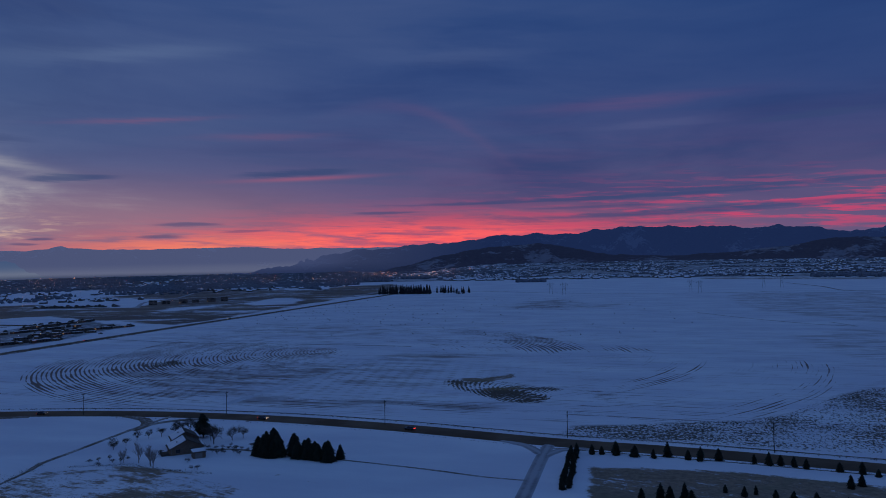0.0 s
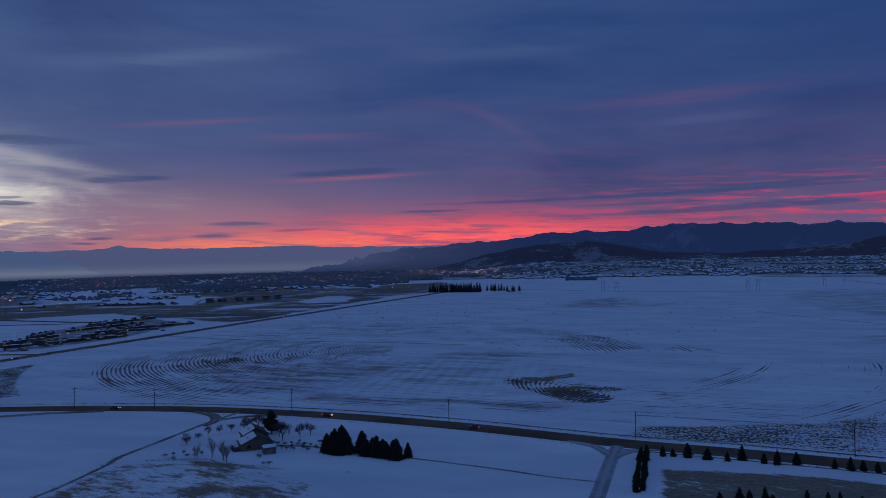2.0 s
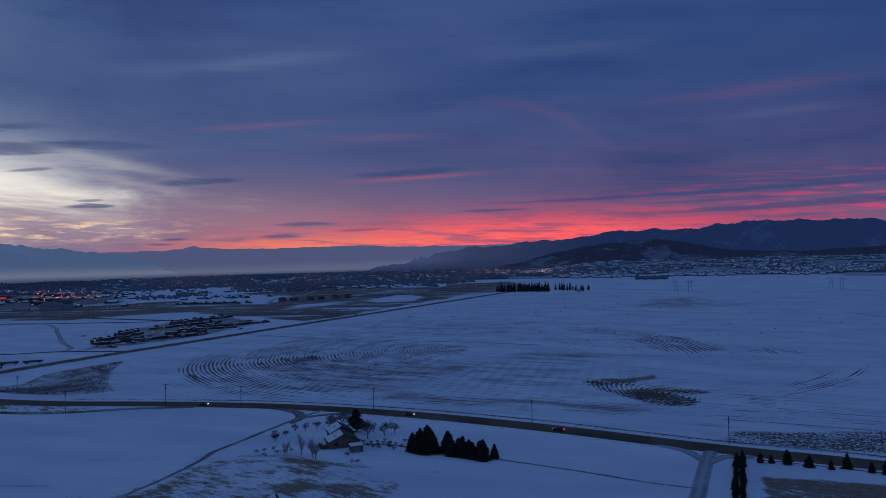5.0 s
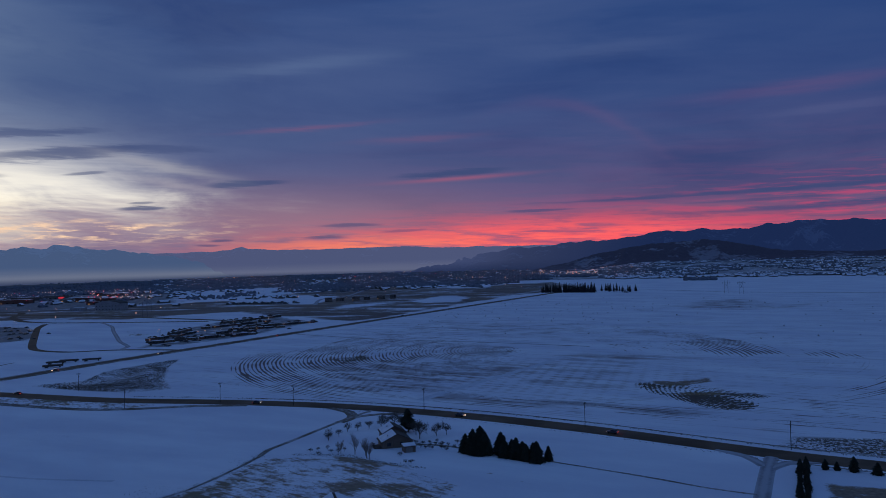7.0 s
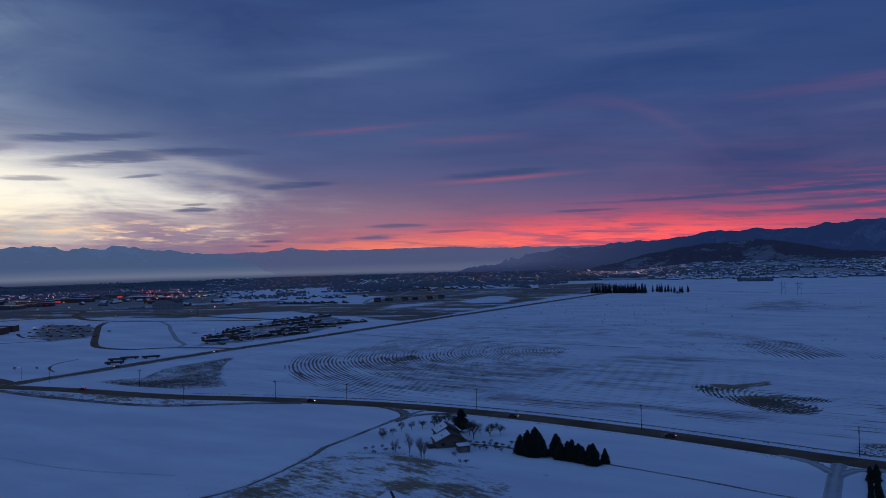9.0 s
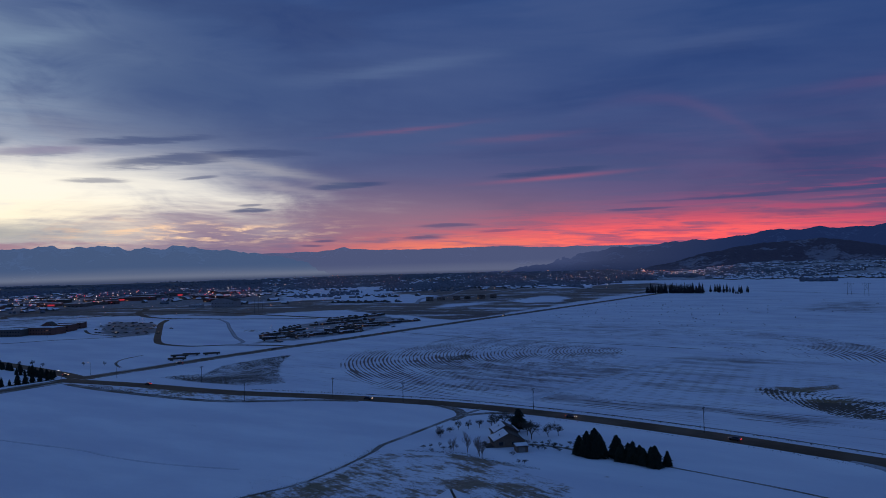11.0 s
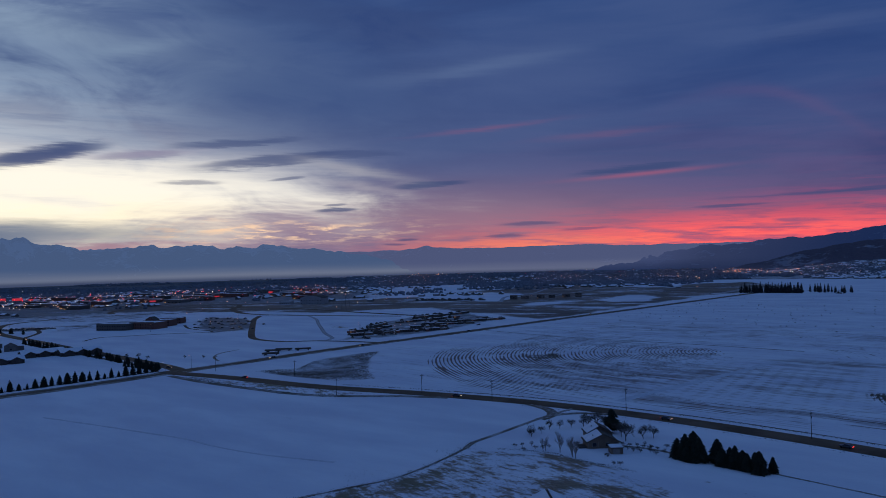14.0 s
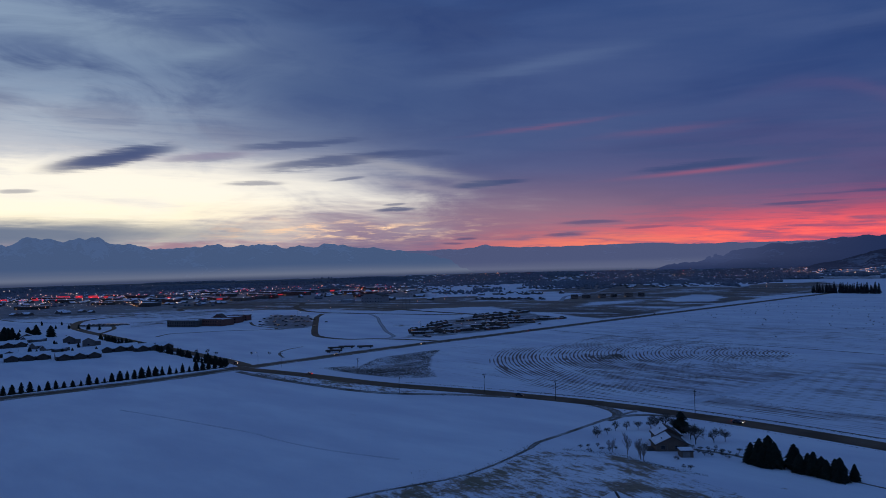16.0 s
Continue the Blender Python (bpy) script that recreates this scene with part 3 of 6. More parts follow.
def ground():
    az = np.radians(np.r_[np.arange(-24, 82, 0.25), np.arange(82, 336, 4.0)])
    r = np.r_[[20.0, 60.0, 90.0], np.geomspace(110, 4930, 440)]
    A, R = np.meshgrid(az, r)
    X, Y = OX - R * np.sin(A), OY + R * np.cos(A)
    Z = lie(X, Y)
    na, nr = len(az), len(r)
    verts = np.c_[X.ravel(), Y.ravel(), Z.ravel()]
    i, j = np.meshgrid(np.arange(nr - 1), np.arange(na), indexing="ij")
    j2 = (j + 1) % na
    faces = np.stack([i * na + j, i * na + j2, (i + 1) * na + j2, (i + 1) * na + j], -1).reshape(-1, 4)
    verts = np.r_[verts, [[OX, OY, 0]]]
    fan = [(len(verts) - 1, k, (k + 1) % na) for k in range(na)]
    ob = raw("ground", verts.tolist(), [f[::-1] for f in faces.tolist()] + fan, M_GROUND, True)
    x, y = verts[:, 0], verts[:, 1]
    d = np.hypot(x + 194, y - 530)
    field = inside(x, y, [(-452, 430), (-420, 330), (-330, 300), (-180, 304), (60, 290), (250, 500), (640, 1320), (-450, 1330)], 6)
    a = np.degrees(np.arctan2(x + 194, 530 - y))

    def sector(r0, r1, a0, a1, sr=6.0, sa=6.0):
        """Soft window between two radii and two bearings about the pivot (0: south, -90: west, 90: east)."""
        def gate(v, lo, hi, s):
            return np.clip(0.5 + (v - lo) / (2 * s), 0, 1) * np.clip(0.5 + (hi - v) / (2 * s), 0, 1)
        return gate(d, r0, r1, sr) * gate(a, a0, a1, sa)

    ring = (0.76 * sector(203, 231, -69, -34, 4, 5) + 0.5 * sector(198, 232, -40, -10, 6, 8) + 0.72 * sector(160, 200, -97, -42, 6, 6)
            + 0.70 * sector(86, 162, -97, -44, 8, 5) + 0.78 * sector(26, 82, -98, -38, 5, 8) + 0.52 * sector(36, 216, -52, -5, 10, 5)
            + 0.30 * sector(50, 225, -118, -93, 10, 4) + 0.12 * sector(60, 240, 6, 88, 20, 6) + 0.36 * sector(224, 244, 48, 74, 5, 6)
            + 0.30 * sector(296, 316, 46, 76, 5, 6) + 0.10 * sector(250, 300, 40, 88, 15, 10) + 0.5 * spot(x, y, 98, 478, 14, 16))
    d, a = np.hypot(x + 250, y - 480), np.degrees(np.arctan2(x + 250, 480 - y))
    sweep = (0.92 * sector(178, 226, 103, 130, 6, 4) + 0.66 * sector(190, 230, 126, 160, 8, 8) + 0.6 * sector(236, 268, 101, 109, 6, 3)
             + 0.36 * sector(110, 180, 106, 150, 12, 10) + 0.22 * sector(230, 300, 110, 150, 20, 12))
    masks = {
        "stubble": np.clip(field * ring, 0, 1),
        "sweep": np.clip(field * sweep, 0, 1),
        "dense": np.clip(
            0.95 * inside(x, y, [(-94, 375), (-76, 357), (-66, 345), (-55, 341), (-44, 344), (-43, 357), (-56, 368), (-72, 372)], 3)
            + 0.60 * inside(x, y, [(-104, 400), (-96, 378), (-80, 362), (-60, 352), (-44, 352), (-40, 376), (-58, 392), (-74, 402)], 4)
            + 0.7 * inside(x, y, [(-60, 380), (-49, 372), (-37, 377), (-44, 386)], 2.5) + 0.22 * inside(x, y, [(-108, 384), (-103, 408), (-96, 412), (-92, 392), (-88, 374), (-98, 376)], 3)
            + 1.2 * inside(x, y, [(-326, 440), (-314, 458), (-299, 442), (-308, 419)], 3) + 0.3 * spot(x, y, -147, 437, 9, 4), 0, 1),
        "drill": field * np.clip(0.30 + 0.7 * inside(x, y, [(-196, 330), (-186, 342), (-60, 346), (-50, 316), (-186, 316)], 5)
                                 + 0.7 * inside(x, y, [(-34, 385), (-12, 385), (34, 330), (20, 312), (-34, 310)], 8) + 0.5 * spot(x, y, -250, 380, 70, 40)
                                 + 0.45 * inside(x, y, [(-430, 560), (-440, 700), (-120, 760), (-150, 560)], 30), 0, 1),
        "faint": np.clip(
            0.75 * inside(x, y, [(-330, 388), (-276, 362), (-219, 335), (-198, 340), (-186, 400), (-176, 450), (-258, 440), (-300, 430)], 10)
            + 0.5 * inside(x, y, [(-190, 430), (-176, 390), (-128, 362), (-108, 378), (-118, 512), (-172, 500)], 10)
            + 0.7 * inside(x, y, [(-196, 322), (-60, 318), (-60, 344), (-190, 342)], 5)
            + 0.8 * inside(x, y, [(-168, 965), (-150, 1130), (-100, 1180), (-42, 1020), (-4, 1087), (-20, 985), (-97, 950)], 25)
            + 0.62 * inside(x, y, [(150, 1217), (198, 1334), (420, 1361), (330, 774), (220, 774), (190, 825), (155, 893), (146, 997)], 10)
            + 0.55 * inside(x, y, [(118, 632), (179, 706), (260, 680), (230, 500), (138, 501), (124, 560)], 10)
            + 0.5 * spot(x, y, -130, 500, 50, 20) + 0.5 * inside(x, y, [(-420, 640), (-400, 760), (-200, 700), (-230, 600)], 40), 0, 1),
        "cross": spot(x, y, -165, 405, 80, 60),
        "weed": np.clip(inside(x, y, [(-32, 283), (-27, 300), (-5, 304), (17, 312), (40, 319), (59, 334), (76, 361), (95, 386), (108, 400), (280, 500), (420, 300), (80, 273), (20, 280)], 5)
                        + inside(x, y, [(-443, 402), (-414, 364), (-377, 326), (-346, 302), (-359, 286), (-400, 281), (-440, 282), (-423, 306), (-445, 340), (-446, 368)], 4), 0, 1),
        "town": np.clip((np.hypot(x - OX, y - OY) > 2250) * 0.75
                        + inside(x, y, [polar(46, 1500), polar(58, 1400), polar(80, 1330), polar(80, 2600), polar(46, 2600)], 60) * 1.0 + 0.6 * inside(x, y, [polar(60, 1180), polar(66, 1060), polar(72, 1200), polar(80, 1250), polar(80, 1400), polar(58, 1430)], 40)
                        + inside(x, y, [(-786, 454), (-733, 484), (-868, 575), (-944, 569)], 6) + 0.9 * inside(x, y, [(-1020, 335), (-960, 360), (-955, 330), (-1005, 308)], 5) + 0.8 * inside(x, y, [(-534, 441), (-636, 574), (-679, 713), (-657, 777), (-537, 702), (-507, 561), (-512, 485)], 8) + 0.5 * inside(x, y, [(-1010, 440), (-1000, 372), (-930, 345), (-880, 372), (-835, 425), (-880, 500), (-960, 540)], 10) + 0.9 * inside(x, y, [(-969, 578), (-885, 509), (-802, 459), (-722, 424), (-709, 465), (-777, 512), (-846, 540)], 8), 0, 1),
        "bare": np.clip(
            1.0 * inside(x, y, [(-19, 244), (-18, 205), (20, 150), (200, 150), (180, 218), (64, 238), (17, 247)], 2)
            + 0.64 * inside(x, y, [(-204, 120), (-203, 133), (-197, 151), (-192, 163), (-193, 180), (-198, 203), (-190, 209), (-170, 214), (-147, 212), (-118, 200), (-108, 150), (-160, 90)], 3)
            + 0.30 * inside(x, y, [(-168, 212), (-159, 213.5), (-150, 209), (-150, 198), (-158, 196), (-162, 204)], 2.5) + 0.55 * inside(x, y, [(-182, 214.5), (-170, 217), (-159, 214.5), (-147, 213), (-137, 212), (-146, 210.5), (-160, 211.5), (-168, 212)], 1.2)
            + 0.26 * inside(x, y, [(-152, 186), (-148, 194), (-141, 187), (-143, 176), (-148, 174)], 2.5) + 0.26 * inside(x, y, [(-135, 177), (-137, 189), (-130, 197), (-122, 192), (-126, 178)], 3)
            - 0.16 * spot(x, y, -178, 196, 10, 9) - 0.14 * spot(x, y, -168, 172, 12, 8) - 0.2 * spot(x, y, -140, 203, 9, 6)
            + 0.6 * spot(x, y, -102, 212, 4, 1.2) + 0.5 * spot(x, y, -116, 216, 5, 0.8)
            + 0.9 * inside(x, y, [(-100, 408), (-84, 412), (-69, 427), (-67, 413), (-76, 399), (-90, 393)], 2.5) + 0.8 * inside(x, y, [(-90, 372), (-60, 386), (-58, 376), (-78, 368)], 2)
            + 0.7 * inside(x, y, [polar(-6, 2080), polar(-18, 2000), polar(-18, 2230), polar(-6, 2230)], 25)
            + 0.6 * inside(x, y, [(-236, 966), (-210, 930), (-165, 890), (-172, 905), (-205, 950)], 8) + 0.6 * inside(x, y, [(-156, 870), (-120, 834), (-140, 832)], 6)
            + 0.6 * inside(x, y, [(-470, 241), (-420, 239), (-353, 244), (-322, 253), (-296, 269), (-347, 264), (-430, 254)], 2)
            + 0.5 * inside(x, y, [(-1500, 600), (-1060, 560), (-1000, 700), (-1400, 930)], 50) + 0.8 * inside(x, y, [(-690, 566), (-629, 543), (-628, 516)], 10), 0, 1),
    }
    masks["pasture"] = np.clip(
        inside(x, y, [(-500, 1260), (-476, 1390), (-500, 1700), (-640, 1960), (-760, 1800), (-700, 1620), (-520, 1550)], 10) +
        inside(x, y, [(-813, 798), (-772, 838), (-645, 772), (-577, 756), (-520, 723), (-492, 722), (-488, 781), (-490, 897), (-500, 1058), (-505, 1274), (-526, 1552), (-716, 1633), (-945, 1662), (-1250, 1988), (-1250, 1857),
                       (-1075, 1489), (-1097, 1380), (-1096, 1258), (-992, 1300), (-880, 1250), (-800, 1100), (-770, 1010), (-860, 1010), (-943, 1050), (-1029, 1094), (-1066, 1056)], 9)
        + inside(x, y, [(-813, 798), (-1029, 1094), (-1066, 1056), (-1130, 900), (-1260, 780), (-1420, 620), (-1250, 560), (-1000, 660), (-850, 700)], 12)
        - 0.9 * inside(x, y, [(-630, 1112), (-656, 1276), (-619, 1276), (-561, 1199), (-531, 1085), (-577, 1053)], 8)
        - 0.7 * inside(x, y, [(-700, 1010), (-640, 1080), (-632, 980), (-652, 900)], 12), 0, 1)
    left = np.degrees(np.arctan2(OX - x, y - OY))
    far = np.hypot(x - OX, y - OY)
    masks["wood"] = np.clip((far - 2350) / 500, 0, 1) * np.clip((left - 17) / 8, 0, 1) * (left < 100)
    for k, v in masks.items():
        at = ob.data.attributes.new(k, "FLOAT", "POINT")
        at.data.foreach_set("value", v.astype(np.float32))
    tagged(ob, "snow-covered farmland with stubble rings and bare grass", "ground", kind="structure")


ground()


def smooth_line(pts, step=7.0):
    """A curve through the given corners, at even steps."""
    p = [Vector((*q, 0)) for q in pts]
    out = []
    for k in range(len(p) - 1):
        a, b, c, d = p[max(k - 1, 0)], p[k], p[k + 1], p[min(k + 2, len(p) - 1)]
        n = max(2, int((c - b).length / step))
        for i in range(n):
            s = i / n
            out.append(0.5 * ((2 * b) + (c - a) * s + (2 * a - 5 * b + 4 * c - d) * s * s + (3 * b - a - 3 * c + d) * s ** 3))
    return out + [p[-1]]


def strip(name, pts, width, mat, label, lift=0.05, category="road", ragged=0.0, dip=0.0):
    line = smooth_line(pts)
    cols = 6
    verts, faces, acr = [], [], []
    rng = random.Random(len(pts) * 7 + int(width * 10))
    for k, q in enumerate(line):
        d = (line[min(k + 1, len(line) - 1)] - line[max(k - 1, 0)]).normalized()
        n = Vector((-d.y, d.x, 0))
        for c in range(cols + 1):
            u = c / cols
            w = (u - 0.5) * width * (1 + ragged * rng.uniform(-1, 1))
            p = q + n * w
            crown = lift + 0.08 * (1 - (2 * u - 1) ** 2) - (0.12 if c in (0, cols) else 0)
            verts.append((p.x, p.y, float(lie(p.x, p.y)) + crown))
            acr.append(u)
        if k:
            b = (k - 1) * (cols + 1)
            faces += [(b + c, b + c + 1, b + c + cols + 2, b + c + cols + 1) for c in range(cols)]
    ob = raw(name, verts, [f[::-1] for f in faces], mat, True)
    at = ob.data.attributes.new("across", "FLOAT", "POINT")
    at.data.foreach_set("value", np.array(acr, np.float32))
    return tagged(ob, label, category, kind="structure")


HIGHWAY = [(-492, 246), (-430, 257), (-347, 267), (-279, 284), (-228, 292), (-163, 294), (-107, 287), (-37, 273.5), (10, 267.5), (70, 257), (160, 243), (420, 205)]
NORTH_ROAD = [(-487, 106), (-480, 180), (-483, 250), (-484, 300), (-486, 405), (-481, 530), (-477, 706), (-467, 943), (-452, 1380)]
strip("road_highway", HIGHWAY, 12.5, M_ROAD, "dark wet two-lane highway with slushy shoulders", 0.10)
strip("verge_north", [(-500, -60)] + NORTH_ROAD, 19.0, M_LANE, "brown weedy verges of the rural road", 0.03, "verge", 0.12)
strip("road_north", [(-500, -60)] + NORTH_ROAD, 9.0, M_ROAD, "dark wet rural road along the field edge", 0.06)
strip("road_west", [(-487, 256), (-512, 262), (-600, 270), (-720, 279), (-810, 287), (-900, 294), (-975, 305), (-1040, 326), (-1105, 358), (-1138, 400), (-1160, 460), (-1150, 505), (-1090, 600), (-1070, 684)], 12.0, M_ROAD, "dark wet curving road past the school", 0.06)
strip("verge_road", [(-470, 240), (-420, 238), (-353, 243), (-322, 252), (-296, 268), (-270, 280)], 6.0, M_LANE, "bare dirt verge beside the highway", 0.05)
strip("lane_dirt", [(-204, 290), (-205, 271), (-204.5, 252), (-203.5, 228), (-203, 214), (-200, 206)], 2.6, M_LANE, "dirt farm lane showing through snow", 0.05)
strip("lane_edge", [(-200, 206), (-196, 188), (-193, 164), (-197, 151), (-201, 141), (-205, 130), (-212, 100)], 1.5, M_LANE, "rough weedy edge of the farm lane", 0.03, ragged=0.7)
strip("lane_driveway", [(-34, 272), (-35, 255), (-35.4, 238), (-36, 209), (-38, 160), (-40, 60)], 5.4, M_PACKED, "packed snow driveway leading off the highway", 0.05)
strip("lane_house", [(-134, 240.5), (-142, 242.5), (-150, 241.5), (-156, 240)], 2.4, M_LANE, "narrow snowy drive leading to the farmhouse", 0.05, ragged=0.25)
strip("lane_mouth", [(-226, 288), (-212, 282), (-204, 272), (-204, 262)], 6.0, M_LANE, "muddy mouth of the farm lane at the highway", 0.04)
strip("lane_mouth", [(-184, 288), (-196, 283), (-203, 274), (-204, 266)], 5.0, M_LANE, "muddy mouth of the farm lane at the highway", 0.03)
strip("driveway_mouth", [(-52, 272), (-42, 266), (-36, 256)], 5.0, M_PACKED, "packed snow mouth of the driveway", 0.04)
strip("driveway_mouth", [(-20, 267), (-30, 262), (-35, 252)], 5.0, M_PACKED, "packed snow mouth of the driveway", 0.03)
strip("track_pivot", [(-470, 578), (-436, 571), (-371, 559), (-312, 556), (-260, 556), (-210, 553), (-169, 549)], 2.0, M_LANE, "thin dark track across the snowy field", 0.05, ragged=0.15)
strip("track_radial", [(-195, 318), (-191, 354), (-186, 382), (-181, 410), (-176, 446), (-172, 490)], 6.0, M_DRIFT, "smooth snowed-over track to the pivot", 0.05)
strip("track_far", [(-452, 1470), (-284, 1470), (-137, 1385), (17, 1345), (130, 1344), (205, 1353), (256, 1380), (403, 1382), (700, 1400)], 4.5, M_LANE, "dirt farm road along the far field edge", 0.06)
strip("track_field", [(78, 894), (106, 838), (140, 784), (170, 746), (191, 733), (198, 728), (196, 740), (187, 773)], 1.6, M_LANE, "faint wheel track across the snowy field", 0.05, ragged=0.3)
strip("road_far", [(352, 1765), (374, 1575), (369, 1407), (403, 1382)], 5.0, M_ROAD, "dark bending road beyond the field", 0.06)
strip("road_school", [(-767, 313), (-790, 340), (-782, 354), (-765, 391), (-736, 426), (-742, 440), (-797, 446), (-850, 470)], 4.0, M_ROAD, "narrow dark drive looping before the school", 0.05)
strip("road_school", [(-860, 291), (-921, 330), (-985, 352), (-1000, 372), (-985, 392), (-940, 400)], 6.0, M_ROAD, "narrow dark drive looping before the school", 0.05)
strip("road_strip", [(-640, 700), (-800, 720), (-1000, 745), (-1250, 700), (-1500, 640), (-1750, 560), (-2000, 480)], 14.0, M_ROAD, "dark wide road towards the commercial strip", 0.07)
strip("road_strip", [(-1190, 540), (-1280, 600), (-1500, 900), (-1800, 1250)], 12.0, M_ROAD, "dark wide road towards the commercial strip", 0.07)
strip("road_hill", [(-752, 996), (-852, 1156), (-869, 1257), (-916, 1373), (-1107, 1756), (-1253, 2035)], 8.0, M_PACKED, "pale snowy street climbing the bare rise", 0.07)
strip("road_hill", [(-640, 878), (-629, 978), (-624, 1080), (-641, 1198)], 6.0, M_PACKED, "pale snowy street on bare ground", 0.07)
strip("road_hill", [(-776, 1196), (-825, 1419), (-856, 1588)], 7.0, M_PACKED, "pale snowy street on bare ground", 0.07)
strip("ditch_north", [(x, y + 11.5) for x, y in HIGHWAY[3:-1]], 1.3, M_LANE, "thin weedy ditch line beside the highway", 0.04, "ditch", 0.5)
strip("ditch_south", [(x, y - 8.6) for x, y in HIGHWAY[7:-1]], 1.0, M_LANE, "thin weedy ditch line beside the highway", 0.04, "ditch", 0.5)
strip("fence_line", [(-103, 237.5), (-84, 234), (-64, 230), (-50, 226.5), (-37, 225.5)], 1.3, M_LANE, "dark half-buried fence line in snow", 0.05, "fence line", 0.4)
strip("fence_line", [(-400, 137), (-359, 144.6), (-330, 149), (-305, 153.5), (-290, 153.8), (-262, 156), (-225, 164.7)], 1.6, M_DRIFT, "faint half-buried fence line in snow", 0.03, "fence line", 0.6)
strip("road_loop", [(-894, 612), (-850, 572), (-817, 547), (-730, 484), (-654, 430), (-622, 412), (-595, 408), (-572, 411.5), (-553, 428), (-520, 440), (-486, 446)], 8.0, M_ROAD, "dark loop road round a snowy basin", 0.06)
strip("road_loop", [(-548, 436), (-556, 452), (-602, 482), (-650, 518), (-703, 558), (-765, 606), (-827, 642), (-865, 648), (-891, 640), (-894, 612)], 5.0, M_PACKED, "snowy back edge of the loop road", 0.05)
strip("track_hook", [(-557.5, 349.8), (-549, 327), (-531, 310), (-507, 299)], 2.4, M_LANE, "faint hooked track in the snow", 0.04)
strip("road_strip", [(-690, 690), (-919, 631), (-1070, 684), (-1200, 774), (-1372, 709), (-1500, 560), (-1590, 380)], 12.0, M_ROAD, "dark wide road towards the commercial strip", 0.07)
strip("road_side", [(-1068, 335), (-1190, 297), (-1330, 300)], 5.0, M_ROAD, "narrow dark side road in the snow", 0.06)
strip("road_strip", [(-1162, 462), (-1274, 417), (-1346, 314), (-1400, 200)], 8.0, M_ROAD, "dark wide road towards the commercial strip", 0.07)


# ---------- hills and mountains ----------
def ridge(name, az0, az1, knots, r_front, r_crest, r_back, mat, label, rough=0.12, step=0.12, seed=0.0):
    azs = np.arange(az0, az1 + step / 2, step)
    ka, ke = zip(*sorted(knots))
    prof = np.interp(azs, ka, ke)
    k = np.hanning(7); k /= k.sum()
    prof = np.convolve(np.pad(prof, 3, mode="edge"), k, "valid")
    nr = 26
    verts = []
    for i, a in enumerate(azs):
        jag = sum(noise.noise(Vector((a * f * 0.9 + seed, seed, 0.3))) / f ** 0.8 for f in (1, 2.3, 5.1)) * rough
        top = EYE + r_crest * tan(radians(prof[i] + jag))
        for j in range(nr):
            s = j / (nr - 1)
            r = r_front + (r_back - r_front) * s
            u = (r - r_front) / (r_crest - r_front)
            if u <= 1:
                shape = u ** 0.85
                spur = noise.noise(Vector((a * 1.3 + seed, u * 2.2, 1.7))) * 0.22 + noise.noise(Vector((a * 4 + seed, u * 6, 4.2))) * 0.09
                shape = shape + spur * (1 - u) * u * 2.6
            else:
                shape = max(0.0, 1 - (r - r_crest) / (r_back - r_crest))
            x, y = polar(a, r)
            verts.append((x, y, max(-3.0, (top + 3) * shape - 3)))
    faces = [(i * nr + j, (i + 1) * nr + j, (i + 1) * nr + j + 1, i * nr + j + 1) for i in range(len(azs) - 1) for j in range(nr - 1)]
    ob = raw(name, verts, [f[::-1] for f in faces], mat, True)
    return tagged(ob, label, "hills", kind="structure")


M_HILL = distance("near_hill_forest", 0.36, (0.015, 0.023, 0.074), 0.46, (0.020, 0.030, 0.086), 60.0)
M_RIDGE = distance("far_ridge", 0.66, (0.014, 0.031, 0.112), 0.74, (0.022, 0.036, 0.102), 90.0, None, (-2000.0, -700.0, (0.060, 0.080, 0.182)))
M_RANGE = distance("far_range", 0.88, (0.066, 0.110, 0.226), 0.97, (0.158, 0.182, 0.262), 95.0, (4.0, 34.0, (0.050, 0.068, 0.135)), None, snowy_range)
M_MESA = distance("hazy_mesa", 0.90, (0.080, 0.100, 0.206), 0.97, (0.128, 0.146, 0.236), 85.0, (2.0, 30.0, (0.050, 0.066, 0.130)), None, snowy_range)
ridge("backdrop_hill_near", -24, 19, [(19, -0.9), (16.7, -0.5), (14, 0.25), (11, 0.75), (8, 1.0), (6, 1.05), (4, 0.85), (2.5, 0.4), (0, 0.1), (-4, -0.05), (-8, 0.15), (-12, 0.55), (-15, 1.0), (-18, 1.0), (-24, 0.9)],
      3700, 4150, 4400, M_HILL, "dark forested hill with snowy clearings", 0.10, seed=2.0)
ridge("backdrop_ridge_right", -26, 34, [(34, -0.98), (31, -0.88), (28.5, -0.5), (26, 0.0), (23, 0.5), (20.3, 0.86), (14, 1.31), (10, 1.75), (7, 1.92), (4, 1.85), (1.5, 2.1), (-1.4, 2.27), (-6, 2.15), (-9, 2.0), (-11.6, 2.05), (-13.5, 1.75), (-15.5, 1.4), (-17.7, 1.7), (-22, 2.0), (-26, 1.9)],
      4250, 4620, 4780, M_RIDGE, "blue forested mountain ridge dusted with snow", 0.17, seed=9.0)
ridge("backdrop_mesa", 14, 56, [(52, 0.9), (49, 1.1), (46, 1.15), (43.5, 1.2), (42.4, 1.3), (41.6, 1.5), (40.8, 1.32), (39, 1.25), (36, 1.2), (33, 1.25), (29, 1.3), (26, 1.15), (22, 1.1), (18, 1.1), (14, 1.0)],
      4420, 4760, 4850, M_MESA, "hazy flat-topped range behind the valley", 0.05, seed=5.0)
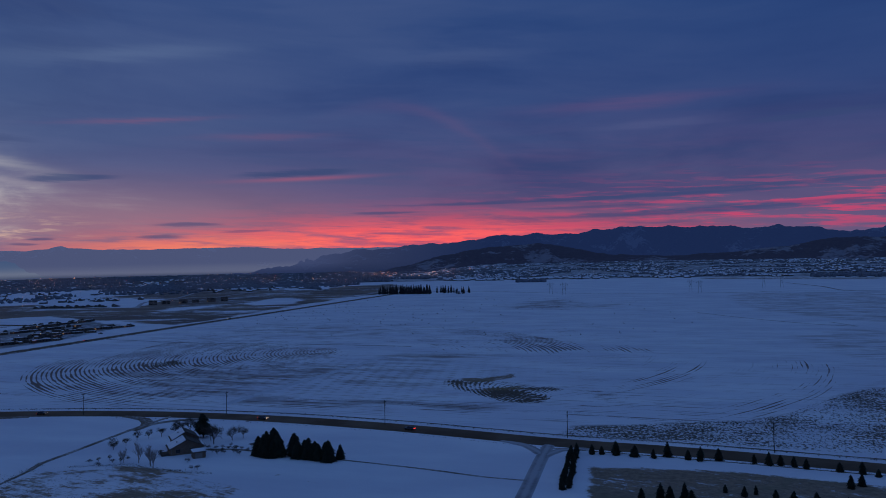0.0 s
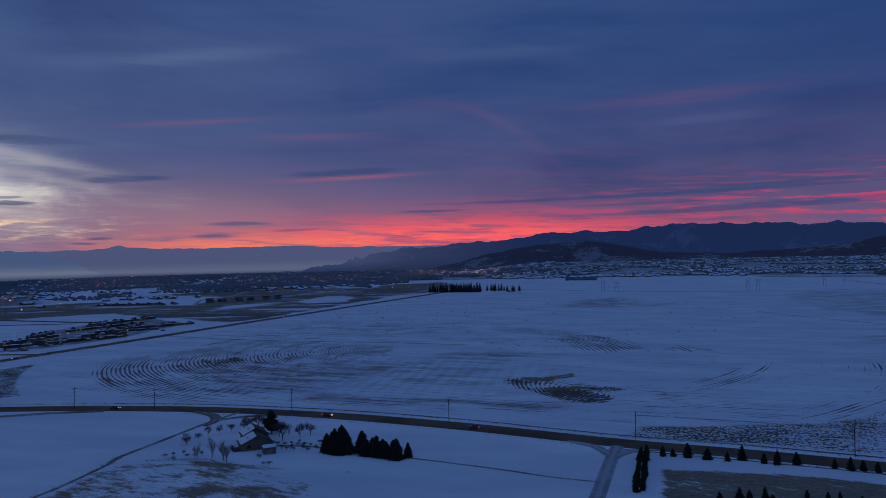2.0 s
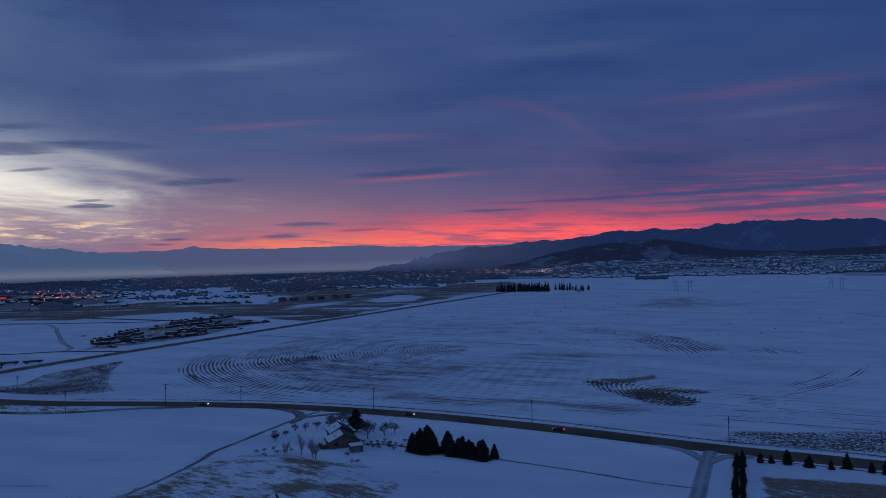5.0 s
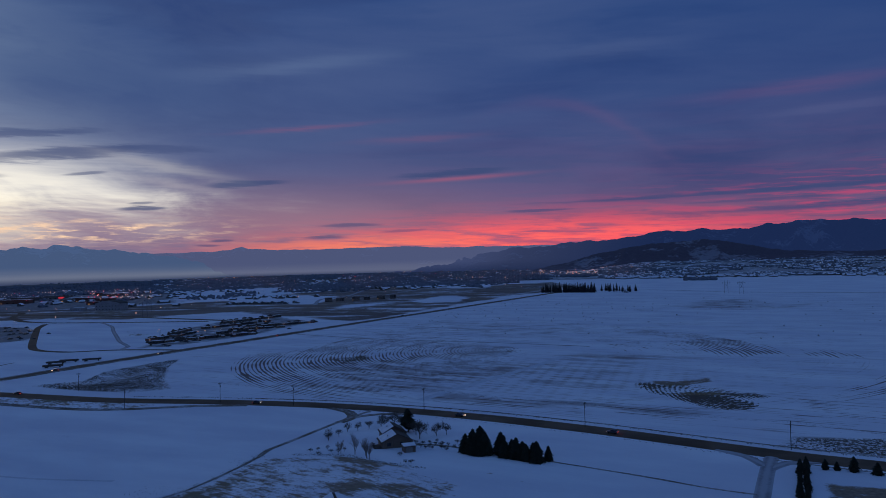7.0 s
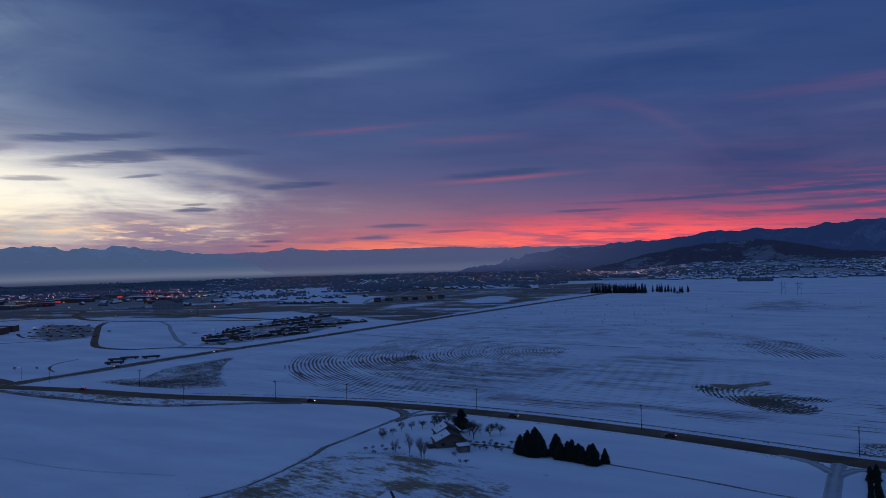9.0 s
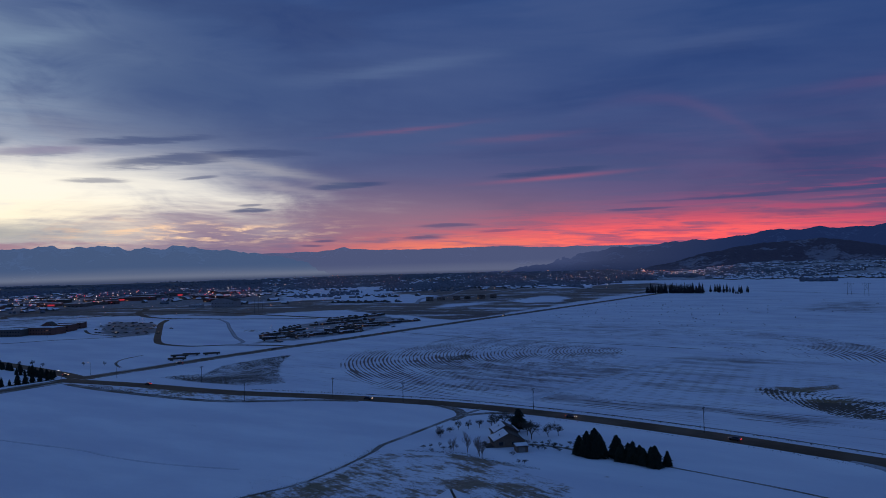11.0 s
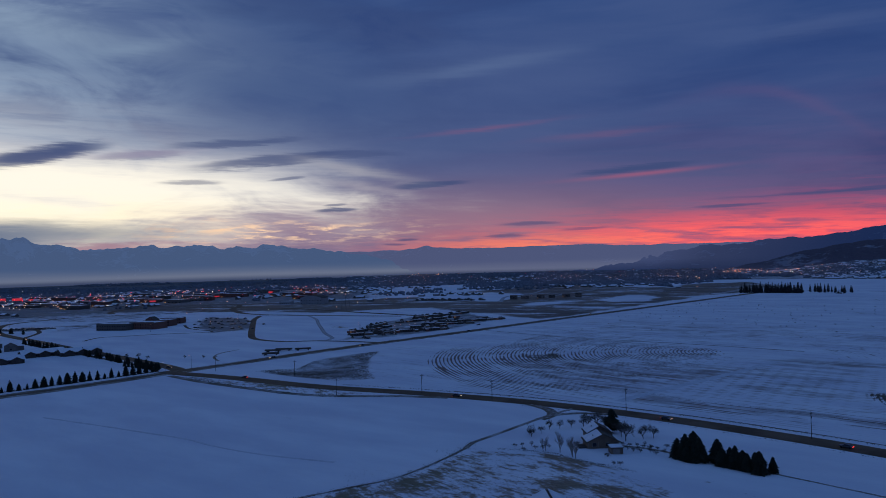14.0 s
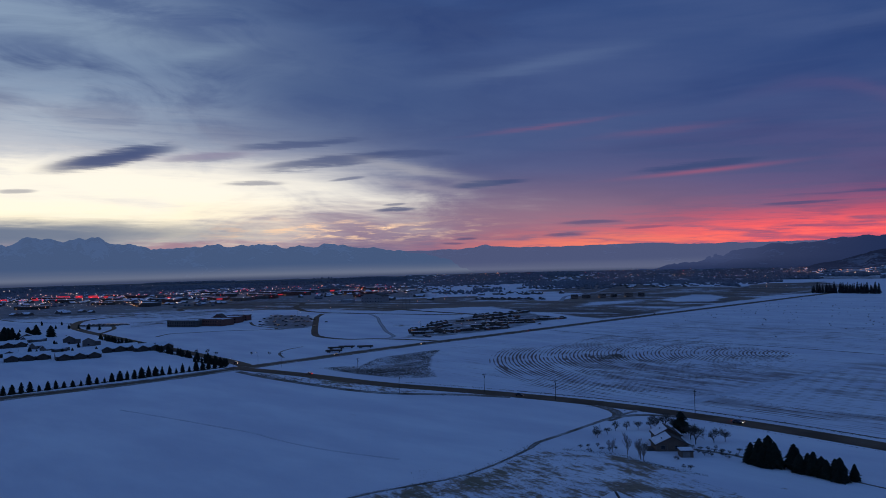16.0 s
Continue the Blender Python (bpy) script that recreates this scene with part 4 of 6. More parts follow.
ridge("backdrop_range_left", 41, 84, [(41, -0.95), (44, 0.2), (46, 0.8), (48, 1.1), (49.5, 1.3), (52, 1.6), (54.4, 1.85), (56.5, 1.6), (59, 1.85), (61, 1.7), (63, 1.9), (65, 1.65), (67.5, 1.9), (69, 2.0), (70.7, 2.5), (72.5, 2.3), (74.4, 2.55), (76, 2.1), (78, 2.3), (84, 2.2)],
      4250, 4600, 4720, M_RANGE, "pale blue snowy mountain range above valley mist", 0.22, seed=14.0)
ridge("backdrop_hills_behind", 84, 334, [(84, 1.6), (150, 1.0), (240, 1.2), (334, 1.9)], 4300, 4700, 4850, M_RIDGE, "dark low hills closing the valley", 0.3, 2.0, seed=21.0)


# ---------- trees ----------
def conifer(name, height, width, seed, label, dense=1.0, skirt=0.03, full=0.60, leaf=None):
    """A spruce: tapered trunk and whorls of drooping, ragged boughs."""
    rng = random.Random(seed)
    root = thing(name, Matrix(), label, "tree")
    bm = bmesh.new()
    lean = rng.uniform(-0.02, 0.02)
    tube(bm, (0, 0, -0.3), (lean * height, 0, height * 0.55), 0.030 * height, 0.016 * height, 7)
    tube(bm, (lean * height, 0, height * 0.55), (lean * height, 0, height * 0.97), 0.016 * height, 0.004 * height, 6)
    part("trunk", bm, M_BARK, root)
    bm = bmesh.new()
    levels = int(24 * dense)
    for k in range(levels):
        u = k / (levels - 1)
        z = height * (skirt + (1 - skirt) * u ** 0.92)
        reach = width * ((1 - u) ** full * 0.97 + 0.03) * (0.70 + 0.30 * min(1.0, u * 5 + 0.3)) * rng.uniform(0.80, 1.16)
        count = max(5, int((17 - 11 * u) * dense))
        for i in range(count):
            a = 2 * pi * (i + rng.uniform(-0.4, 0.4)) / count + k * 1.1
            r = reach * rng.uniform(0.62, 1.22)
            droop = r * rng.uniform(0.05, 0.42)
            rise = r * rng.uniform(0.0, 0.16)
            wid = (0.24 * r + 0.08) * rng.uniform(0.7, 1.3)
            thick = 0.04 * height / 6 + 0.08 * r
            d, s = Vector((cos(a), sin(a), 0)), Vector((-sin(a), cos(a), 0))
            o = Vector((lean * z, 0, z))
            tip = o + d * r - Vector((0, 0, droop))
            midp = o + d * r * 0.55 + Vector((0, 0, rise - droop * 0.35))
            v = [bm.verts.new(p) for p in (o + Vector((0, 0, thick)), midp + s * wid, midp - s * wid, tip, midp + Vector((0, 0, thick)), midp - Vector((0, 0, thick * 1.4)), o - Vector((0, 0, thick)))]
            for f in ((0, 4, 1), (0, 2, 4), (4, 3, 1), (4, 2, 3), (6, 1, 5), (6, 5, 2), (5, 1, 3), (5, 3, 2)):
                bm.faces.new([v[n] for n in f])
    tube(bm, (lean * height, 0, height * 0.9), (lean * height, 0, height * 1.02), 0.02 * height, 0.002 * height, 5)
    part("crown", bm, leaf or M_NEEDLE, root)
    return root


M_PALE = mottled("pale_birch_twigs", (0.24, 0.21, 0.19), (0.40, 0.36, 0.33), 1.5, 0.95)


def bare_tree(name, height, spread, seed, label, depth=5, thin=0.03, bark=None):
    """A leafless tree: forked limbs down to twigs."""
    rng = random.Random(seed)
    root = thing(name, Matrix(), label, "tree")
    wood, twigs = bmesh.new(), bmesh.new()

    def grow(p, d, length, rad, lvl):
        q = p + d * length
        tube(wood if lvl < 1 else twigs, p, q, rad, rad * 0.7, 5 if lvl < 2 else 3)
        if lvl >= depth:
            return
        side = d.orthogonal().normalized()
        turn0 = rng.uniform(0, 2 * pi)
        n = (5, 4, 4, 3, 3, 3)[lvl]
        for i in range(n):
            swing = Matrix.Rotation(turn0 + 2 * pi * (i + rng.uniform(-0.25, 0.25)) / n, 3, d)
            bend = radians(spread * rng.uniform(0.55, 1.25)) * (0.35 if i == 0 and lvl else 1.0)
            e = (d * cos(bend) + (swing @ side) * sin(bend) + Vector((0, 0, 0.08))).normalized()
            grow(p + d * length * (1.0 if i == 0 else rng.uniform(0.45, 1.0)), e, length * rng.uniform(0.60, 0.86), max(thin, rad * 0.58), lvl + 1)

    grow(Vector((0, 0, -0.2)), Vector((rng.uniform(-0.08, 0.08), 0, 1)).normalized(), height * 0.29, 0.024 * height, 0)
    part("trunk", wood, bark or M_BARK, root)
    part("crown", twigs, bark or M_TWIG, root, "fine leafless twigs")
    return root


def at(x, y, yaw=0.0, s=1.0, sz=None, up=0.0):
    """A pose on the land."""
    return Matrix.Translation((x, y, float(lie(x, y)) + up)) @ Matrix.Rotation(yaw, 4, "Z") @ Matrix.Diagonal((s, s, s if sz is None else sz, 1))


SPRUCE_L = "dark green spruce standing in the snow"
masters = [conifer("spruce_tree", 9.0, 4.2, 11, "tall dark spruce in a dense snowy windbreak", 1.25), conifer("spruce_tree", 9.0, 4.6, 12, "tall dark spruce in a dense snowy windbreak", 1.25),
           conifer("spruce_tree", 9.0, 3.8, 13, "tall dark spruce in a dense snowy windbreak", 1.2)]
small = [conifer("young_spruce", 5.0, 2.0, 21, "young dark spruce in a roadside row", 0.9), conifer("young_spruce", 5.0, 2.3, 22, "young dark spruce in a roadside row", 0.9),
         conifer("young_spruce", 5.0, 1.75, 23, "young dark spruce in a roadside row", 0.85)]
rng = random.Random(4)


def plant(kinds, spots, group, base, label="", wide=1.0):
    """Copies of the masters at (x, y, height)."""
    out = []
    for k, (x, y, h) in enumerate(spots):
        src = kinds[(k * 7 + int(abs(x))) % len(kinds)]
        ob = copy_thing(src, at(x, y, rng.uniform(0, 6.28), h / base * rng.uniform(0.86, 1.0) * wide, h / base))
        tagged(ob, label, group=group)
        out.append(ob)
    return out


plant(masters, [(-133.0, 237.0, 6.8), (-130.6, 236.2, 7.8), (-128.4, 239.6, 9.4), (-125.4, 237.0, 8.2), (-131.6, 240.4, 7.8), (-126.6, 235.2, 6.6), (-128.6, 235.0, 6.8)], "west spruce windbreak", 9.0)
plant(masters, [(-120.4, 239.4, 7.9), (-117.8, 236.4, 6.0), (-115.6, 237.4, 6.3), (-113.6, 236.2, 7.4), (-111.4, 236.6, 6.2), (-109.4, 235.0, 5.8), (-107.6, 236.6, 6.2), (-105.6, 234.6, 7.2), (-102.6, 237.8, 5.2)], "east spruce windbreak", 9.0)
plant(small, [(-18.7, 259.3, 4.2), (-15.4, 259.8, 3.4), (-10.7, 259.9, 6.0), (-4.6, 258.6, 4.8), (1.6, 257.7, 4.0), (6.3, 259.9, 6.4), (12.6, 257.6, 4.2), (16.4, 256.9, 6.0), (22.2, 257.8, 5.2), (32.8, 256.4, 3.8), (37.0, 254.8, 5.4), (40.5, 255.4, 4.2),
              (44.2, 254.0, 4.4), (47.4, 252.6, 4.0), (56.6, 251.1, 3.6), (62.4, 249.6, 4.8), (66.0, 247.2, 3.0), (69.4, 247.6, 3.2), (73.5, 246.2, 5.0), (77.6, 246.4, 4.8), (86.0, 243.8, 4.2)], "roadside spruces", 6.2, wide=1.15)
plant(small, [(-3.5, 211.7, 5.0), (1.6, 214.6, 6.0), (4.2, 215.2, 5.0), (8.0, 214.9, 6.5), (9.4, 211.2, 5.5), (19.9, 225.3, 2.8), (24.6, 222.3, 3.6), (28.0, 224.8, 3.2), (32.2, 219.0, 4.2), (36.0, 216.0, 5.2), (42.1, 217.8, 4.4), (55.0, 234.4, 4.8), (58.6, 237.2, 4.2), (48.5, 213.0, 5.0)],
      "spruces in the bare field", 6.0, "young dark spruce growing in a bare brown field")
hedge = [(-25.9, 219.0 + 3.0 * k, 2.7) for k in range(15)] + [(-24.1, 220.4 + 3.0 * k, 2.7) for k in range(15)]
plant(small, [(x + rng.uniform(-0.3, 0.3), y + rng.uniform(-0.4, 0.4), h * rng.uniform(0.85, 1.12)) for x, y, h in hedge], "double hedge row", 5.0, "small dark spruce in a tight double hedge row", 1.25)
plant(small, [(-497.5 + 0.03 * k + rng.uniform(-0.6, 0.6), 92 + 4.55 * k, rng.choice((4.0, 5.6, 6.2, 6.6)) * rng.uniform(0.9, 1.1)) for k in range(34)], "trees along the south road", 5.0, "young dark spruce in a row beside the snowy road", 0.95)
plant(small, [(-508 - 7.4 * k, 251.5 + 0.47 * k + rng.uniform(-1.5, 1.5), rng.uniform(4.8, 6.4)) for k in range(40)], "trees along the west road", 5.0, "young dark spruce in a row beside the curving road")
plant(small, [(-502 - 5.2 * k, 247.5 - 0.2 * k, rng.uniform(4.4, 6.4)) for k in range(9)], "trees along the west road", 5.0, "young dark spruce in a row beside the curving road")
grove = [((-905 + rng.gauss(0, 16), 205 + rng.gauss(0, 22)), rng.uniform(7, 13)) for _ in range(34)] + [(polar(rng.uniform(72.0, 80.5), rng.uniform(690, 1000)), rng.uniform(2.5, 5.0)) for _ in range(36)]
plant(masters, [(x, y, h) for (x, y), h in grove], "grove by the houses", 9.0, "tall dark spruce in a grove among snowy houses")
plant(small, [(*polar(a, r), h) for a, r, h in ((73.6, 1010, 5), (72.8, 1000, 6), (73.2, 1075, 5), (74.4, 1090, 6), (72.2, 985, 6), (71.6, 970, 7), (70.9, 950, 6))], "grove by the houses", 5.0)
# a tall pine behind the farmhouse
pine = conifer("pine_tree", 9.5, 3.6, 31, "dark ragged pine behind the farmhouse", 1.0, 0.2, 0.42)
pine.matrix_basis = at(-167.0, 256.5, 0.4)
bare = [bare_tree("bare_tree", 6.0, 36.0, s, "leafless grey-brown tree standing in snow", 5, 0.022) for s in (3, 5, 8)]
birch = bare_tree("bare_birch", 6.5, 20.0, 15, "slender leafless birch in the farmhouse garden", 4, 0.018, M_PALE)
for k, (x, y, h) in enumerate([(-189.6, 233.6, 5.0), (-189.5, 240.4, 3.4), (-190.6, 248.2, 4.4), (-187.7, 251.4, 4.0), (-184.6, 255.0, 4.2), (-182.0, 260.4, 6.4), (-179.5, 259.6, 5.6), (-157.3, 248.0, 8.2), (-153.6, 254.9, 6.4), (-177.5, 263.6, 7.6), (-161.6, 253.0, 7.0), (-173.0, 262.6, 6.4), (-151.0, 258.5, 5.6), (-170.5, 259.0, 6.6)]):
    tagged(copy_thing(bare[k % 3], at(x, y, k * 1.7, h / 6.0)), group="farmhouse garden trees")
for k, (x, y, h) in enumerate([(-173.9, 218.7, 5.4), (-168.3, 219.4, 8.0), (-161.6, 216.6, 8.2), (-159.9, 215.4, 6.4), (-163.4, 218.6, 6.0), (-176.5, 221.0, 4.2)]):
    tagged(copy_thing(birch, at(x, y, k * 2.1, h / 6.5)), group="farmhouse garden trees")
for k, (x, y) in enumerate([(-145.6, 215.3), (-143.4, 215.5), (-152.1, 223.3), (-182, 222), (-178, 218.5), (-175.5, 219.5), (-149, 246), (-141, 247), (-137, 244.5), (-139, 240), (-145, 241.5), (-148, 238), (-134, 246), (-192, 236), (-193, 238), (-184, 219), (-186, 217), (-131, 244), (-142, 238), (-155, 240.5), (-152.5, 241.5), (-150, 242.2), (-147.5, 242), (-145, 243), (-142.5, 242.6), (-148, 235), (-146, 236.2), (-143, 237.6), (-140, 236.2), (-151, 236.6), (-166.5, 228.5), (-168, 231), (-180, 214), (-174.5, 222)]):
    ob = copy_thing(bare[k % 3], at(x, y, k * 1.9, 0.34 + 0.07 * (k % 3), 0.26 + 0.05 * (k % 2)))
    ob.name = "garden_shrub"
    tagged(ob, "low leafless shrub in the snowy farm garden", "shrub", "garden shrubs")
for k, (a, r, h) in enumerate(((66.3, 640, 4.5), (65.4, 632, 4.0), (64.8, 628, 4.5), (64.0, 622, 5.0), (63.4, 610, 3.6), (60.9, 598, 3.4), (59.6, 590, 3.2), (66.9, 655, 4.0))):
    tagged(copy_thing(bare[k % 3], at(*polar(a, r), k * 1.3, h / 6.0)), group="saplings by the crossroads")
M_SHELTER = mottled("shelter_belt_twigs", (0.045, 0.043, 0.044), (0.105, 0.094, 0.088), 0.5, 0.95, own=0.5)
poplar = [conifer("poplar_tree", 20.0, 3.8, 41, "tall narrow dark tree in a far shelter belt", 0.8, 0.04, 0.5, M_SHELTER), conifer("poplar_tree", 20.0, 4.6, 42, "tall narrow dark tree in a far shelter belt", 0.8, 0.04, 0.5, M_SHELTER)]
belt = [(-480 + 1.9 * k + rng.uniform(-2, 2), 1382 + rng.uniform(-8, 14), rng.uniform(11, 21)) for k in range(57)] + [(-478 + 2.6 * k + rng.uniform(-3, 3), 1374 + rng.uniform(-4, 4), rng.uniform(4, 9)) for k in range(42)]
belt += [(-370 + 5.0 * k + rng.uniform(-2, 2), 1392 + rng.uniform(-8, 40), rng.uniform(9, 17)) for k in range(15)] + [(-318 + 2.2 * k, 1368 + rng.uniform(-2, 2), rng.uniform(4, 7)) for k in range(6)]
plant(poplar, belt, "far shelter belt", 20.0)
for ob in masters + small + poplar:
    for o in (*ob.children_recursive, ob):
        bpy.data.objects.remove(o)
for ob in bare + [birch]:
    for o in (*ob.children_recursive, ob):
        bpy.data.objects.remove(o)


# ---------- houses ----------
def gable(bm, w, l, h, rise, y0=0.0, x0=0.0):
    """A closed house body with its ridge along y."""
    p = [(-w / 2, 0), (w / 2, 0), (w / 2, h), (0, h + rise), (-w / 2, h)]
    a = [bm.verts.new((x0 + x, y0, z)) for x, z in p]
    b = [bm.verts.new((x0 + x, y0 + l, z)) for x, z in p]
    bm.faces.new(a)
    bm.faces.new(b[::-1])
    for i in range(5):
        j = (i + 1) % 5
        bm.faces.new((a[j], a[i], b[i], b[j]))
    return bm


def slope(w, l, h, rise, side, y0=0.0, x0=0.0, thick=0.22, over=0.55, lift=0.0, lo=0.0, hi=1.0):
    """One roof slab from the ridge (0) to the eave (1)."""
    bm = bmesh.new()
    reach = w / 2 + over
    ang = atan2(rise, w / 2)

    def pt(u, y, t):
        return (x0 + side * (reach * u + sin(ang) * t), y, h + rise - reach * u * tan(ang) + cos(ang) * t + lift)

    v = [bm.verts.new(pt(u, y, t)) for t in (0.02, thick) for u, y in ((lo, y0 - over), (hi, y0 - over), (hi, y0 + l + over), (lo, y0 + l + over))]
    for f in ((0, 1, 2, 3), (7, 6, 5, 4), (0, 4, 5, 1), (1, 5, 6, 2), (2, 6, 7, 3), (3, 7, 4, 0)):
        bm.faces.new([v[n] for n in f])
    bmesh.ops.recalc_face_normals(bm, faces=bm.faces)
    return bm


def window(root, x, y, z, w, h, axis="x"):
    """A framed pane on a wall that faces -y (axis x) or +-x (axis y)."""
    bm = bmesh.new()
    if axis == "x":
        box(bm, x - w / 2 - 0.08, x + w / 2 + 0.08, y - 0.06, y + 0.02, z - 0.08, z + h + 0.08)
    else:
        box(bm, x - 0.06, x + 0.06, y - w / 2 - 0.08, y + w / 2 + 0.08, z - 0.08, z + h + 0.08)
    fr = part("window", bm, M_TRIM, root)
    bm = bmesh.new()
    if axis == "x":
        box(bm, x - w / 2, x + w / 2, y - 0.09, y - 0.05, z, z + h)
    else:
        box(bm, x - 0.09, x + 0.09, y - w / 2, y + w / 2, z, z + h)
    part("pane", bm, M_GLASS, fr)


def farmhouse():
    root = thing("farmhouse", at(-158.7, 233.2, radians(41.5)), "brown wooden farmhouse with two snow-covered gable roofs", "house")
    for w, l, h, rise, y0, x0 in ((11.6, 7.6, 2.3, 2.7, 0.0, 0.0), (9.2, 7.4, 3.6, 2.5, 8.2, 0.7)):
        part("wall", gable(bmesh.new(), w, l, h, rise, y0, x0), M_SIDING, root)
        for side in (-1, 1):
            roof = part("roof", slope(w, l, h, rise, side, y0, x0), M_SHINGLE, root, "brown shingle roof slope")
            bm = slope(w, l, h, rise, side, y0, x0, 0.42, 0.40, 0.02, 0.06 if side < 0 else 0.80, 0.95)
            part("snow", bm, M_SNOW, roof, "blown white snow layer")
        for k in range(4):
            board = solid(x0 - w / 2 + 0.4 + k * (w - 0.8) / 3 - 0.06, x0 - w / 2 + 0.4 + k * (w - 0.8) / 3 + 0.06, y0 - 0.05, y0 + 0.02, -0.1, h)
            part("trim_board", board, M_TRIM, root)
    part("wall", solid(-3.6, 4.6, 7.5, 8.3, -0.3, 2.6), M_SIDING, root)
    window(root, -3.2, -0.02, 0.8, 1.4, 1.2)
    window(root, 1.6, -0.02, 0.8, 1.2, 1.2)
    window(root, 0.7, 8.18, 3.4, 1.2, 1.0)
    for dx, dy, z in ((-3.2, 2.2, 4.0), (-1.6, 11.5, 5.3)):
        vent = bmesh.new()
        tube(vent, (dx, dy, z - 1.2), (dx, dy, z + 0.5), 0.22, 0.20, 8)
        part("roof_vent", vent, M_STEEL, root)
    part("door", solid(4.0, 4.95, -0.08, 0.02, -0.1, 2.05), M_SHINGLE, root)
    deck = part("deck", solid(-8.6, -5.8, 0.6, 5.4, -0.3, 0.55), M_SHINGLE, root, "low dark wooden deck")
    for k in range(5):
        part("rail_post", solid(-8.6, -8.5, 0.7 + k * 1.1, 0.8 + k * 1.1, 0.55, 1.5), M_SHINGLE, deck)
    part("rail", solid(-8.62, -8.48, 0.6, 5.3, 1.5, 1.58), M_SHINGLE, deck)
    shed = thing("garden_shed", at(-158.7, 233.2, radians(41.5)), "small brown shed with a thick snow-covered lean-to roof", "shed")
    part("wall", solid(0.7, 4.9, -8.2, -4.2, -0.4, 2.1), M_SIDING, shed)
    flat = part("roof", solid(0.4, 5.2, -8.5, -3.9, 2.1, 2.28), M_SHINGLE, shed)
    part("snow", solid(0.5, 5.1, -8.4, -4.0, 2.28, 2.6, bevel=0.09), M_SNOW, flat, "thick white snow layer")
    part("door", solid(1.4, 3.8, -8.28, -8.18, -0.1, 1.9), M_TRIM, shed)
    # hillside house seen mostly from above
    root = thing("hillside_house", at(-133.0, 156.6, radians(42), 1.0, 0.92), "low house with snowy hipped roofs on the grassy knoll", "house")
    for w, l, h, rise, y0, x0 in ((9.0, 11.0, 2.8, 2.3, -5.0, 0.0),):
        part("wall", gable(bmesh.new(), w, l, h, rise, y0, x0), M_SIDING, root)
        for side in (-1, 1):
            roof = part("roof", slope(w, l, h, rise, side, y0, x0), M_SHINGLE, root)
            part("snow", slope(w, l, h, rise, side, y0, x0, 0.45, 0.45, 0.02, 0.05, 0.95), M_SNOW, roof, "white snow layer")
    window(root, -2.0, -5.02, 0.9, 1.4, 1.2)
    window(root, 2.0, -5.02, 0.9, 1.4, 1.2)


farmhouse()


def cottage(name, w, l, h, rise, wall, label, wing=False):
    """A town house, built at the origin."""
    root = thing(name, Matrix(), label, "house")
    part("wall", gable(bmesh.new(), w, l, h, rise, -l / 2), wall, root)
    for side in (-1, 1):
        part("roof", slope(w, l, h, rise, side, -l / 2, 0, 0.35), M_SNOW, root, "snow-covered roof slope")
    if wing:
        part("wall", solid(w / 2 - 0.1, w / 2 + 5, -l / 4, l / 4, -0.2, h * 0.8), wall, root)
        part("roof", solid(w / 2 - 0.1, w / 2 + 5.4, -l / 4 - 0.4, l / 4 + 0.4, h * 0.8, h * 0.8 + 0.4, bevel=0.1), M_SNOW, root)
    for k in range(max(2, int(l / 4))):
        y = -l / 2 + (k + 0.5) * l / max(2, int(l / 4))
        window(root, w / 2, y, 1.0, 1.4, 1.2, "y")
        window(root, -w / 2, y, 1.0, 1.4, 1.2, "y")
    window(root, 0, -l / 2, 1.0, 1.6, 1.2)
    return root


def block(name, m, l, w, h, wall, label, floors=1, bays=6, lit=0, category="building", group="", wide=1.3):
    """A flat-roofed building with parapet, snow on the roof, and windows one by one on its two long sides."""
    root = thing(name, m, label, category, group)
    part("wall", solid(-l / 2, l / 2, -w / 2, w / 2, -0.5, h), wall, root)
    part("snow_roof", solid(-l / 2 + 0.3, l / 2 - 0.3, -w / 2 + 0.3, w / 2 - 0.3, h, h + 0.3, bevel=0.1), M_SNOW, root, "flat roof under snow")
    for y0, y1, x0, x1 in ((-w / 2 - 0.15, -w / 2 + 0.28, -l / 2 - 0.15, l / 2 + 0.15), (w / 2 - 0.28, w / 2 + 0.15, -l / 2 - 0.15, l / 2 + 0.15)):
        part("parapet", solid(x0, x1, y0, y1, h - 0.1, h + (0.6 if h > 4 else 0.12)), wall, root)
    for f in range(floors):
        z = 1.0 + f * (h - 0.6) / floors
        for k in range(bays):
            x = -l / 2 + (k + 0.5) * l / bays
            bm = solid(x - wide / 2, x + wide / 2, -w / 2 - 0.06, -w / 2 + 0.05, z, z + 1.2)
            part("window", bm, G_PANE if (k * 7 + f * 3) % 11 < lit else M_GLASS, root)
    return root


def duplex(m):
    """A long low home with snowy cross gables."""
    root = tagged(cottage("duplex_house", 13.0, 32.0, 3.2, 2.6, M_SHINGLE, "long dark duplex with snow-covered cross gables"), group="houses by the tree rows")
    for y in (-10.5, 0.0, 10.5):
        body = gable(bmesh.new(), 8.0, 6.0, 3.2, 1.9, -9.0)
        bmesh.ops.transform(body, matrix=Matrix.Translation((0, y, 0)) @ Matrix.Rotation(radians(90), 4, "Z"), verts=body.verts)
        part("wall", body, M_SHINGLE, root)
        for side in (-1, 1):
            slab = slope(8.0, 7.5, 3.2, 1.9, side, -9.2, 0, 0.35)
            bmesh.ops.transform(slab, matrix=Matrix.Translation((0, y, 0)) @ Matrix.Rotation(radians(90), 4, "Z"), verts=slab.verts)
            part("roof", slab, M_SNOW, root, "snow-covered roof slope")
    root.matrix_basis = m
    return root


